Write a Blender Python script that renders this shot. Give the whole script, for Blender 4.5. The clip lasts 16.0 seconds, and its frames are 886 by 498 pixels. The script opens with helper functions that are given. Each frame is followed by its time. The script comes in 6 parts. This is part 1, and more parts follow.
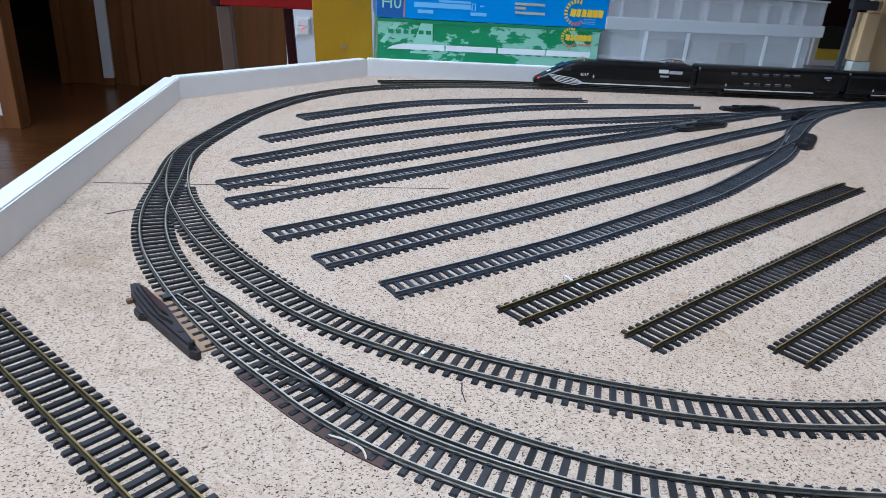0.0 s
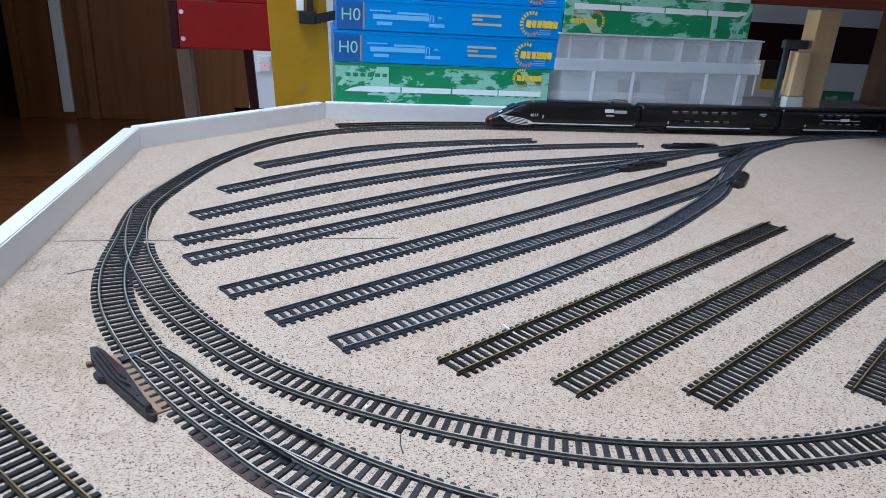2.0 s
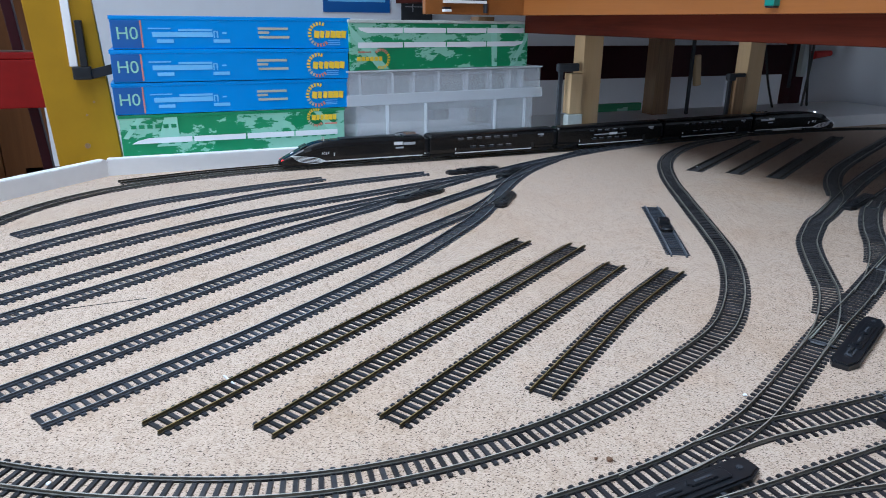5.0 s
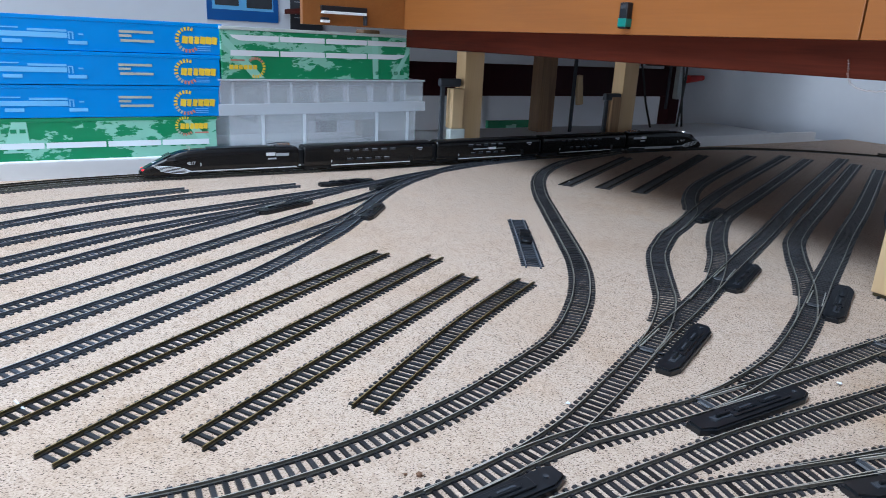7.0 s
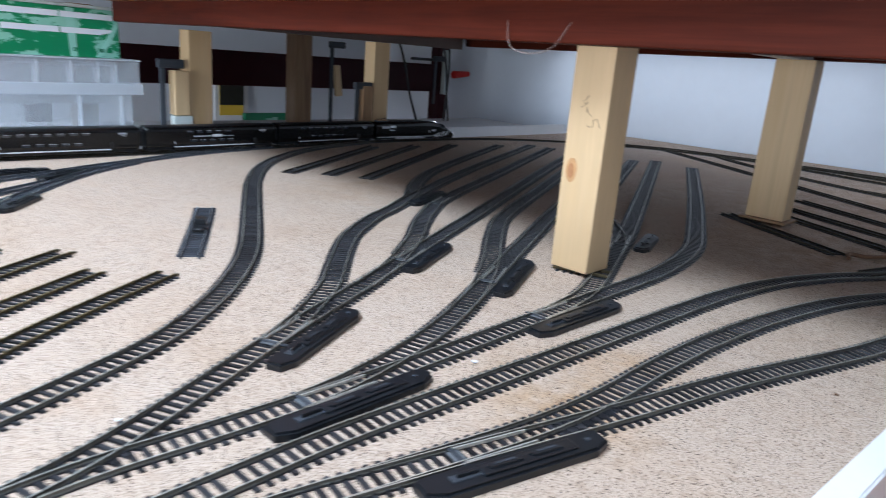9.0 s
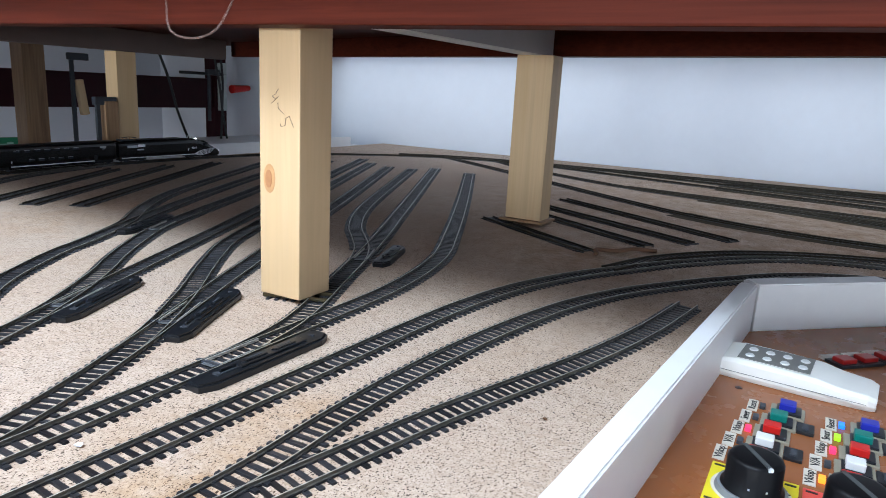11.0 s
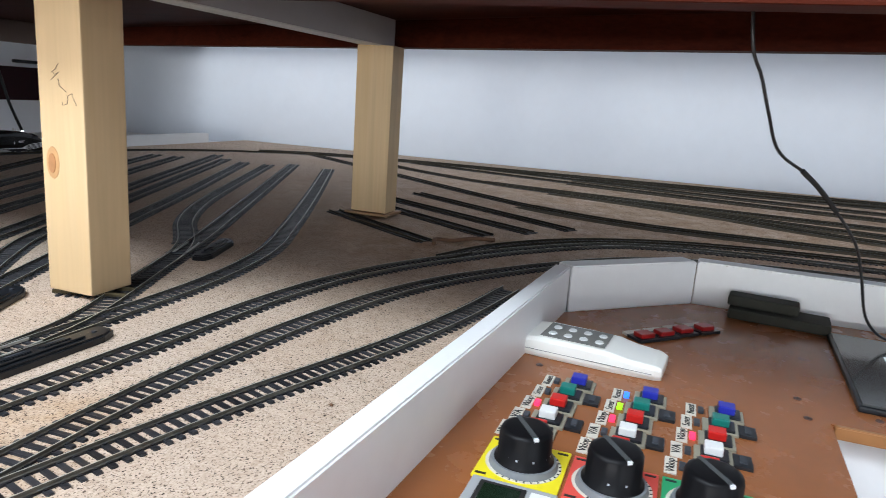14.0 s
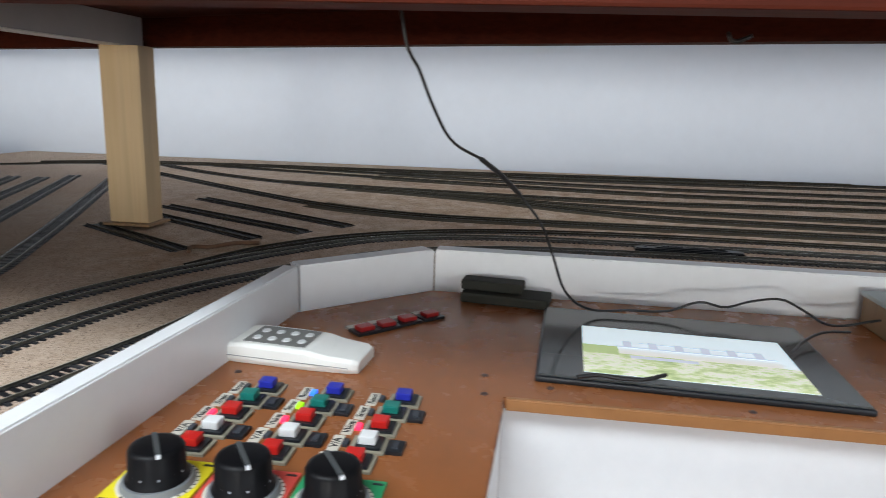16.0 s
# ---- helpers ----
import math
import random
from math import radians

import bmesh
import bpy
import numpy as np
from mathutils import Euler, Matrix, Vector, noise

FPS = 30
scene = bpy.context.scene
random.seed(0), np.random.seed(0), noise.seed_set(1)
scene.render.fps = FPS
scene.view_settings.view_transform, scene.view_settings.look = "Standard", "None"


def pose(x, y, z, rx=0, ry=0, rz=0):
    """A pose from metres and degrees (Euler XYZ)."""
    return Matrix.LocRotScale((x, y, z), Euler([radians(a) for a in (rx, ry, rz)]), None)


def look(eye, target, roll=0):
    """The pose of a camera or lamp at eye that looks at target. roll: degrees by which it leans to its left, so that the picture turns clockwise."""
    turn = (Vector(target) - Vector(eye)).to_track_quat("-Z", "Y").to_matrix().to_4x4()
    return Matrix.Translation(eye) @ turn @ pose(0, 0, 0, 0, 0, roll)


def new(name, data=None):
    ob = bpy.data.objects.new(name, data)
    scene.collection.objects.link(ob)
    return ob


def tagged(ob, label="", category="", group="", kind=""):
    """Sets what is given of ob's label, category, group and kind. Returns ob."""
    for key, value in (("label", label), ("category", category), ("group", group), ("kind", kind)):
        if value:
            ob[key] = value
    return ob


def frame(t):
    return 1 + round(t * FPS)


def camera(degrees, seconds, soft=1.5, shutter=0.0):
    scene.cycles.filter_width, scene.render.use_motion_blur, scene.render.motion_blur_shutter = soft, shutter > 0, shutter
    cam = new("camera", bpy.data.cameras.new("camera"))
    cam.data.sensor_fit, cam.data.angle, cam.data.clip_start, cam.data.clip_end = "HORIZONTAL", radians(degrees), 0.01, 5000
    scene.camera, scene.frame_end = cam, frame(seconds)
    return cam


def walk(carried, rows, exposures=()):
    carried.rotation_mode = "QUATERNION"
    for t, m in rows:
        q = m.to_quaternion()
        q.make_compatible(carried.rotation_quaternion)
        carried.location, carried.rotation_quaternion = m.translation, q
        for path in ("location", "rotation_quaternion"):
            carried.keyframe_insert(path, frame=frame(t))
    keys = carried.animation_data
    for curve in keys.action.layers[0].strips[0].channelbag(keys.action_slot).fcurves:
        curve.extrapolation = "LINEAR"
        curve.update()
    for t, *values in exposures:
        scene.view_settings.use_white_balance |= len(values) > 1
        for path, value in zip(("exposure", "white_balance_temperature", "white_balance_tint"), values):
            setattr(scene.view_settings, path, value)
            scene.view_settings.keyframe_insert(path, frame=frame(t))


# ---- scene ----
cam = camera(66.5, 16.0, soft=0.6, shutter=0.35)
PATH = [
    (0, (0.05, 0.055, 0.231), (0.331, 1.87, -0.56), 3.8),
    (0.5, (0.05, 0.048, 0.241), (0.342, 1.868, -0.534), 3.7),
    (1, (0.057, 0.035, 0.254), (0.381, 1.857, -0.505), 3.6),
    (1.5, (0.064, 0.03, 0.264), (0.419, 1.854, -0.476), 3.6),
    (2, (0.065, 0.025, 0.272), (0.436, 1.853, -0.45), 3.5),
    (2.5, (0.068, 0.021, 0.276), (0.45, 1.85, -0.439), 3.1),
    (3, (0.089, 0.008, 0.288), (0.515, 1.833, -0.413), 2.5),
    (3.5, (0.124, -0.007, 0.3), (0.644, 1.797, -0.389), 1.9),
    (4, (0.154, -0.022, 0.304), (0.752, 1.763, -0.371), 0.9),
    (6.5, (0.252, -0.062, 0.307), (1.163, 1.619, -0.281), 2.4),
    (7, (0.273, -0.064, 0.298), (1.245, 1.582, -0.29), 2.8),
    (7.5, (0.296, -0.068, 0.302), (1.324, 1.544, -0.283), 2.9),
    (8, (0.327, -0.084, 0.304), (1.418, 1.493, -0.264), 2.8),
    (8.5, (0.393, -0.101, 0.286), (1.623, 1.382, -0.249), 3.6),
    (9, (0.492, -0.098, 0.251), (1.889, 1.227, -0.29), 4.5),
    (9.5, (0.581, -0.098, 0.233), (2.1, 1.09, -0.294), 4.7),
    (10, (0.634, -0.114, 0.231), (2.247, 0.963, -0.257), 3.4),
    (12.5, (0.7, -0.144, 0.218), (2.453, 0.694, -0.257), 4.3),
    (13, (0.716, -0.16, 0.201), (2.489, 0.63, -0.284), 4.0),
    (13.5, (0.723, -0.176, 0.208), (2.539, 0.524, -0.255), 4.3),
    (14, (0.723, -0.194, 0.215), (2.567, 0.447, -0.217), 4.1),
    (14.5, (0.732, -0.218, 0.212), (2.606, 0.343, -0.205), 4.1),
    (15, (0.745, -0.244, 0.213), (2.645, 0.228, -0.2), 3.7),
    (15.5, (0.753, -0.284, 0.224), (2.671, 0.099, -0.194), 2.3),
    (16, (0.763, -0.335, 0.226), (2.701, -0.091, -0.2), 2.0),
]
U = 0.82  # metres to one unit of the plan
walk(cam, [(t, look([U * c for c in eye], [U * c for c in target], roll)) for t, eye, target, roll in PATH],
     [(0.0, -0.68, 5900, 10), (2.0, -0.66, 5900, 10), (4.0, -0.61, 5940, 10), (7.0, -0.39, 5980, 10), (8.0, -0.34, 5980, 10), (9.0, 0.08, 6000, 10),
      (10.0, 0.30, 6050, 10), (12.5, 0.38, 6480, 10), (14.0, 0.33, 6700, 10), (16.0, 0.24, 6980, 10)])

# ---- light: neutral ceiling light and two added fill lamps, all unseen, in a closed room ----
world = bpy.data.worlds.new("world")
scene.world = world
world.use_nodes = True
world.node_tree.nodes["Background"].inputs[0].default_value = (0.80, 0.90, 1.0, 1)
world.node_tree.nodes["Background"].inputs[1].default_value = 0.05


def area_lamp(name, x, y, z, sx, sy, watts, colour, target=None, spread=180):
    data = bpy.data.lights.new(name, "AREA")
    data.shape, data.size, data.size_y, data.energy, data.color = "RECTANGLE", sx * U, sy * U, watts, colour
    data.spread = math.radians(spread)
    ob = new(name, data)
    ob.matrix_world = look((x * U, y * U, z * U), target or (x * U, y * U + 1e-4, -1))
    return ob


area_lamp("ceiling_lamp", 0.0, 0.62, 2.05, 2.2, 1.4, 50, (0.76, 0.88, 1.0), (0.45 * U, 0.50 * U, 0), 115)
# two added fill lamps; the walls behind them have no windows
area_lamp("west_fill", -4.42, 0.4, 0.06, 2.0, 0.45, 122, (0.92, 0.97, 1.0), (3.0, 0.4, 0.10))
area_lamp("south_fill", -1.5, -3.02, 0.55, 2.4, 1.3, 30, (0.80, 0.90, 1.0), (0.3, 3.0, 0.0))

# ---- materials ----


def mat(name, colour, rough=0.5, metal=0.0, spec=0.5):
    m = bpy.data.materials.new(name)
    m.use_nodes = True
    b = m.node_tree.nodes["Principled BSDF"]
    b.inputs["Base Color"].default_value = (*colour, 1)
    b.inputs["Roughness"].default_value = rough
    b.inputs["Metallic"].default_value = metal
    b.inputs["Specular IOR Level"].default_value = spec
    return m


class Nodes:
    """Short hand for a node tree of one material."""

    def __init__(self, m):
        self.t = m.node_tree
        self.b = self.t.nodes["Principled BSDF"]

    def add(self, kind, **settings):
        n = self.t.nodes.new(kind)
        for k, v in settings.items():
            if k in n.inputs:
                n.inputs[k].default_value = v
        return n

    def link(self, a, b):
        self.t.links.new(a, b)

    def coords(self, sx, sy, sz):
        c = self.t.nodes.new("ShaderNodeTexCoord")
        mp = self.t.nodes.new("ShaderNodeMapping")
        mp.inputs["Scale"].default_value = (sx, sy, sz)
        self.link(c.outputs["Object"], mp.inputs["Vector"])
        return mp.outputs["Vector"]

    def ramp(self, fac, stops):
        r = self.t.nodes.new("ShaderNodeValToRGB")
        e = r.color_ramp.elements
        while len(e) < len(stops):
            e.new(0.5)
        for el, (p, c) in zip(e, stops):
            el.position, el.color = p, (*c, 1)
        self.link(fac, r.inputs["Fac"])
        return r.outputs["Color"]

    def mix(self, fac, a, b, blend="MIX"):
        n = self.t.nodes.new("ShaderNodeMix")
        n.data_type, n.blend_type = "RGBA", blend
        for s, v in ((n.inputs[0], fac), (n.inputs[6], a), (n.inputs[7], b)):
            if hasattr(v, "is_linked"):
                self.link(v, s)
            else:
                s.default_value = v if isinstance(v, float) else (*v, 1)
        return n.outputs[2]

    def bump(self, height, strength, dist):
        n = self.add("ShaderNodeBump", Strength=strength, Distance=dist)
        self.link(height, n.inputs["Height"])
        self.link(n.outputs[0], self.b.inputs["Normal"])


def worn(name, colour, rough=0.5, metal=0.0, var=0.25, scale=40.0, bump=0.15, spec=0.5):
    """Plain stuff with grain and blotches at two scales."""
    m = mat(name, colour, rough, metal, spec)
    n = Nodes(m)
    v = n.coords(1, 1, 1)
    a = n.add("ShaderNodeTexNoise", Scale=scale, Detail=6.0, Roughness=0.6)
    b = n.add("ShaderNodeTexNoise", Scale=scale / 9, Detail=3.0)
    n.link(v, a.inputs["Vector"]), n.link(v, b.inputs["Vector"])
    lo = tuple(c * (1 - var) for c in colour)
    hi = tuple(min(1, c * (1 + var)) for c in colour)
    c1 = n.ramp(a.outputs[0], [(0.3, lo), (0.7, hi)])
    c2 = n.ramp(b.outputs[0], [(0.3, lo), (0.7, hi)])
    n.link(n.mix(0.5, c1, c2), n.b.inputs["Base Color"])
    r = n.add("ShaderNodeMapRange")
    r.inputs["To Min"].default_value, r.inputs["To Max"].default_value = rough * 0.8, min(1, rough * 1.25)
    n.link(a.outputs[0], r.inputs["Value"])
    n.link(r.outputs[0], n.b.inputs["Roughness"])
    n.bump(a.outputs[0], bump, 0.0006)
    return m


def wood(name, lo, hi, rough, axis, ring=14.0, spec=0.5, fine=0.72):
    m = mat(name, hi, rough, 0, spec)
    n = Nodes(m)
    s = [ring, ring, ring]
    s[axis] = ring * 0.06
    v = n.coords(*s)
    a = n.add("ShaderNodeTexNoise", Scale=1.6, Detail=5.0, Roughness=0.65, Distortion=1.2)
    n.link(v, a.inputs["Vector"])
    s2 = [300, 300, 300]
    s2[axis] = 9
    f = n.add("ShaderNodeTexNoise", Scale=1.0, Detail=3.0)
    n.link(n.coords(*s2), f.inputs["Vector"])
    c = n.ramp(a.outputs[0], [(0.32, lo), (0.5, hi), (0.58, tuple(x * 0.9 for x in hi)), (0.72, lo)])
    d = n.ramp(f.outputs[0], [(0.3, (fine, fine, fine)), (0.65, (1, 1, 1))])
    n.link(n.mix(1.0, c, d, "MULTIPLY"), n.b.inputs["Base Color"])
    n.bump(f.outputs[0], 0.12, 0.0005)
    return m


def chipboard():
    m = mat("pressed_cork_board", (0.55, 0.46, 0.40), 0.85, 0, 0.2)
    n = Nodes(m)
    v = n.coords(1, 1, 1)

    def turned_noise(scale, angle, stretch, detail):
        c = n.t.nodes.new("ShaderNodeTexCoord")
        mp = n.t.nodes.new("ShaderNodeMapping")
        mp.inputs["Rotation"].default_value = (0, 0, math.radians(angle))
        mp.inputs["Scale"].default_value = (1, stretch, 1)
        n.link(c.outputs["Object"], mp.inputs["Vector"])
        t = n.add("ShaderNodeTexNoise", Scale=scale, Detail=detail, Roughness=0.55)
        n.link(mp.outputs["Vector"], t.inputs["Vector"])
        return t.outputs[0]

    # fine pressed grain
    grain = n.add("ShaderNodeTexNoise", Scale=620.0, Detail=4.0, Roughness=0.7)
    n.link(v, grain.inputs["Vector"])
    col = n.ramp(grain.outputs[0], [(0.28, (0.25, 0.178, 0.128)), (0.42, (0.50, 0.39, 0.31)), (0.70, (0.635, 0.52, 0.428))])
    # chips of differing tone
    cells = n.add("ShaderNodeTexVoronoi", Scale=260.0)
    n.link(n.coords(1, 0.7, 1), cells.inputs["Vector"])
    sep = n.add("ShaderNodeSeparateColor")
    n.link(cells.outputs["Color"], sep.inputs[0])
    chips = n.ramp(sep.outputs[0], [(0.0, (0.88, 0.85, 0.82)), (0.3, (0.98, 0.97, 0.96)), (0.8, (1, 1, 1)), (1.0, (1.06, 1.06, 1.06))])
    col = n.mix(1.0, col, chips, "MULTIPLY")
    # dark bark flecks lying every way, ragged and of uneven tone
    tone = n.ramp(sep.outputs[1], [(0.0, (0.045, 0.031, 0.025)), (0.5, (0.13, 0.088, 0.065)), (1.0, (0.30, 0.22, 0.17))])
    for scale, angle, stretch, cut in ((430.0, 25, 1.4, 0.65), (520.0, -50, 1.5, 0.655), (640.0, 80, 1.3, 0.65)):
        fleck = n.ramp(turned_noise(scale, angle, stretch, 1.0), [(cut, (0, 0, 0)), (cut + 0.015, (1, 1, 1))])
        col = n.mix(fleck, col, tone)
    # wide stains
    stain = n.add("ShaderNodeTexNoise", Scale=4.5, Detail=5.0, Roughness=0.65)
    n.link(v, stain.inputs["Vector"])
    wide = n.ramp(stain.outputs[0], [(0.28, (0.86, 0.79, 0.71)), (0.42, (0.98, 0.95, 0.92)), (0.58, (1, 1, 1)), (0.72, (1.0, 0.93, 0.86))])
    col = n.mix(1.0, col, wide, "MULTIPLY")
    # spilt glue beside the front tracks, dust along the edge board, brown dirt and dimness by the wall
    blot = n.add("ShaderNodeTexNoise", Scale=28.0, Detail=6.0, Roughness=0.7)
    n.link(v, blot.inputs["Vector"])
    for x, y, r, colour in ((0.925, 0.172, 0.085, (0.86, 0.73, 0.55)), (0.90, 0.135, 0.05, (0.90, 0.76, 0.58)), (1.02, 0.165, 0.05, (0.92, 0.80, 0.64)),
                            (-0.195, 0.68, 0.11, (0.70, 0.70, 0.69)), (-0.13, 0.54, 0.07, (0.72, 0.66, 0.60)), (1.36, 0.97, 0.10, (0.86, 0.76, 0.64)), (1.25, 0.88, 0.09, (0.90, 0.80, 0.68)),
                            # last two also paint the low light over the station tracks into the board
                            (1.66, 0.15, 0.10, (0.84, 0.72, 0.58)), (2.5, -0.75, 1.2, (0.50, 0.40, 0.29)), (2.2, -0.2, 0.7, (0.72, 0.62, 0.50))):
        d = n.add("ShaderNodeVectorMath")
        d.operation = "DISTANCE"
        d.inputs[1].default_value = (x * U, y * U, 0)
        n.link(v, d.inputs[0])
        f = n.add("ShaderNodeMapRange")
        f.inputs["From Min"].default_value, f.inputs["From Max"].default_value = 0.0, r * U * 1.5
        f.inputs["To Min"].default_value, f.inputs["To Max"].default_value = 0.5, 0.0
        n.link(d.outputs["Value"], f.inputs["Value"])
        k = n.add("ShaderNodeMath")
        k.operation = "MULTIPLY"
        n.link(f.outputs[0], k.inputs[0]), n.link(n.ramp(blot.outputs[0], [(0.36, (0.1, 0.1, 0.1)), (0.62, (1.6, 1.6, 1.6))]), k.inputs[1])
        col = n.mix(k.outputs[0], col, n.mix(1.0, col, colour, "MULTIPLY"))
    n.link(col, n.b.inputs["Base Color"])
    n.bump(grain.outputs[0], 0.35, 0.0006)
    return m


def by_piece(name, lo, hi, rough, metal=0.0):
    """Each piece has its own tone."""
    m = mat(name, hi, rough, metal, 0.45)
    n = Nodes(m)
    info = n.add("ShaderNodeObjectInfo")
    geo = n.add("ShaderNodeNewGeometry")
    both = n.add("ShaderNodeMath")
    both.operation = "ADD"
    n.link(info.outputs["Random"], both.inputs[0]), n.link(geo.outputs["Random Per Island"], both.inputs[1])
    fr = n.add("ShaderNodeMath")
    fr.operation = "FRACT"
    n.link(both.outputs[0], fr.inputs[0])
    c = n.ramp(fr.outputs[0], [(0.0, lo), (1.0, hi)])
    g = n.add("ShaderNodeTexNoise", Scale=900.0, Detail=4.0)
    n.link(n.coords(0.4, 1, 1), g.inputs["Vector"])
    d = n.ramp(g.outputs[0], [(0.3, (0.7, 0.7, 0.7)), (0.7, (1.15, 1.15, 1.15))])
    n.link(n.mix(1.0, c, d, "MULTIPLY"), n.b.inputs["Base Color"])
    n.bump(g.outputs[0], 0.2, 0.0003)
    return m


def glow(name, colour, strength):
    m = mat(name, colour, 0.4)
    b = m.node_tree.nodes["Principled BSDF"]
    b.inputs["Emission Color"].default_value = (*colour, 1)
    b.inputs["Emission Strength"].default_value = strength
    return m


BOARD = chipboard()
WHITE = worn("white_gloss_paint", (0.80, 0.81, 0.82), 0.38, var=0.04, scale=60, bump=0.1)
WALL = worn("white_wall_paint", (0.72, 0.765, 0.835), 0.7, var=0.03, scale=25, bump=0.1)
PINE = wood("planed_pine", (0.57, 0.385, 0.20), (0.62, 0.44, 0.25), 0.5, 2, 7, 0.4, 0.95)
PINE_DARK = wood("dark_brown_pine", (0.22, 0.12, 0.06), (0.34, 0.20, 0.10), 0.55, 2, 18)
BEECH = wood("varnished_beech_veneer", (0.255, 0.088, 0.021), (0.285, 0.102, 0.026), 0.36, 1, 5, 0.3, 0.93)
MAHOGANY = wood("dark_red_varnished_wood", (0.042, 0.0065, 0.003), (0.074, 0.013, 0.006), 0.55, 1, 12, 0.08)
MAROON = worn("maroon_paint", (0.030, 0.004, 0.007), 0.5, var=0.25, scale=30, spec=0.15)
RED = worn("red_paint", (0.23, 0.008, 0.007), 0.4, var=0.15, scale=30, spec=0.15)
YELLOW = worn("ochre_yellow_paint", (0.35, 0.19, 0.006), 0.5, var=0.12, scale=20, spec=0.2)
DOORWOOD = wood("brown_door_veneer", (0.175, 0.066, 0.020), (0.235, 0.094, 0.030), 0.5, 2, 4, 0.2, 0.9)
PARQUET = wood("brown_parquet", (0.15, 0.055, 0.018), (0.23, 0.090, 0.030), 0.22, 0, 6, 0.4)
GREYRAIL = worn("dull_steel_rail", (0.10, 0.115, 0.14), 0.45, 0.4, var=0.3, scale=150)
BRASSRAIL = worn("brass_rail", (0.075, 0.060, 0.030), 0.45, 0.4, var=0.35, scale=120)
OLDRAIL = worn("tarnished_nickel_rail", (0.118, 0.116, 0.102), 0.48, 0.4, var=0.4, scale=120)
SLEEPER = by_piece("black_brown_sleeper", (0.009, 0.0095, 0.012), (0.036, 0.037, 0.043), 0.38)
SLEEPER_GREY = by_piece("grey_plastic_sleeper", (0.020, 0.0245, 0.033), (0.048, 0.058, 0.076), 0.40)
SLEEPER_BLACK = by_piece("black_plastic_sleeper", (0.008, 0.009, 0.0115), (0.028, 0.031, 0.038), 0.36)
BLACKPLASTIC = worn("black_plastic", (0.010, 0.012, 0.0155), 0.34, var=0.3, scale=80, spec=0.4)
GREYPLASTIC = worn("dark_grey_plastic", (0.045, 0.050, 0.060), 0.5, var=0.25, scale=80, spec=0.25)
STEEL = worn("bright_steel", (0.55, 0.55, 0.54), 0.3, 0.9, var=0.2)
COPPERBOARD = worn("red_brown_laminate", (0.275, 0.096, 0.033), 0.26, var=0.14, scale=35, bump=0.06, spec=0.28)
LAMEDGE = worn("worn_laminate_edge", (0.30, 0.13, 0.045), 0.4, var=0.2, scale=60)
TRAINBLACK = worn("gloss_black_train_paint", (0.005, 0.0052, 0.006), 0.22, var=0.15, scale=90, bump=0.03)
TRAINROOF = worn("satin_black_roof", (0.009, 0.0095, 0.011), 0.4, var=0.2, scale=90, bump=0.05)
STRIPE = mat("white_print", (0.75, 0.78, 0.82), 0.4)
GREYPRINT = mat("pale_grey_print", (0.42, 0.45, 0.50), 0.4)
LITGLASS = worn("tinted_train_window", (0.035, 0.04, 0.048), 0.08, var=0.5, scale=70, bump=0.0, spec=0.8)
BLUEBOX = worn("sky_blue_card", (0.004, 0.24, 0.69), 0.33, var=0.06, scale=20, bump=0.03, spec=0.3)
NAVYBOX = worn("deep_blue_card", (0.008, 0.10, 0.36), 0.35, var=0.06, scale=20, bump=0.03)
PALEBLUE = mat("pale_blue_print", (0.16, 0.50, 0.86), 0.35)
MINT = mat("mint_print", (0.30, 0.62, 0.50), 0.35)
GOLD = mat("yellow_print", (0.80, 0.55, 0.04), 0.35)
SALMON = mat("salmon_print", (0.60, 0.22, 0.16), 0.35)
TANPRINT = mat("tan_print", (0.42, 0.44, 0.36), 0.4)
CARDEDGE = worn("pale_card_edge", (0.50, 0.55, 0.53), 0.7, var=0.1)
KNOBBLACK = worn("ribbed_black_knob_plastic", (0.006, 0.006, 0.007), 0.36, var=0.2, scale=90, bump=0.04, spec=0.12)
KNOBSHEEN = mat("dark_grey_pointer", (0.06, 0.066, 0.068), 0.4)
GREYRING = worn("grey_plastic_ring", (0.17, 0.185, 0.20), 0.45, var=0.15)
LABELS = mat("cream_paper_label", (0.62, 0.58, 0.50), 0.6)
INK = mat("black_ink", (0.015, 0.014, 0.014), 0.6)
PANELGREY = worn("olive_grey_switch_frame", (0.27, 0.25, 0.19), 0.45, var=0.12)
BLUEBTN = mat("blue_button", (0.018, 0.028, 0.36), 0.35)
TEALBTN = mat("teal_button", (0.005, 0.17, 0.14), 0.35)
REDBTN = mat("red_button", (0.55, 0.016, 0.013), 0.35)
WHITEBTN = mat("white_button", (0.75, 0.76, 0.76), 0.35)
YPLATE = worn("yellow_dial_plate", (0.78, 0.66, 0.02), 0.4, var=0.05)
RPLATE = worn("red_dial_plate", (0.70, 0.08, 0.06), 0.4, var=0.05)
GPLATE = worn("green_dial_plate", (0.012, 0.33, 0.13), 0.4, var=0.05)
REMOTEGREY = worn("pale_grey_plastic", (0.84, 0.84, 0.80), 0.45, var=0.04, scale=60, bump=0.05)
GREENGLASS = worn("dark_green_display_glass", (0.008, 0.018, 0.010), 0.10, var=0.3, scale=40, bump=0.0)
KEYPAD = mat("grey_keypad_film", (0.17, 0.17, 0.16), 0.5)
RAILHEAD = worn("polished_rail_head", (0.52, 0.51, 0.46), 0.32, 0.6, var=0.45, scale=22, bump=0.05)
BRASSHEAD = worn("polished_brass_head", (0.34, 0.25, 0.095), 0.34, 0.6, var=0.6, scale=14, bump=0.05)
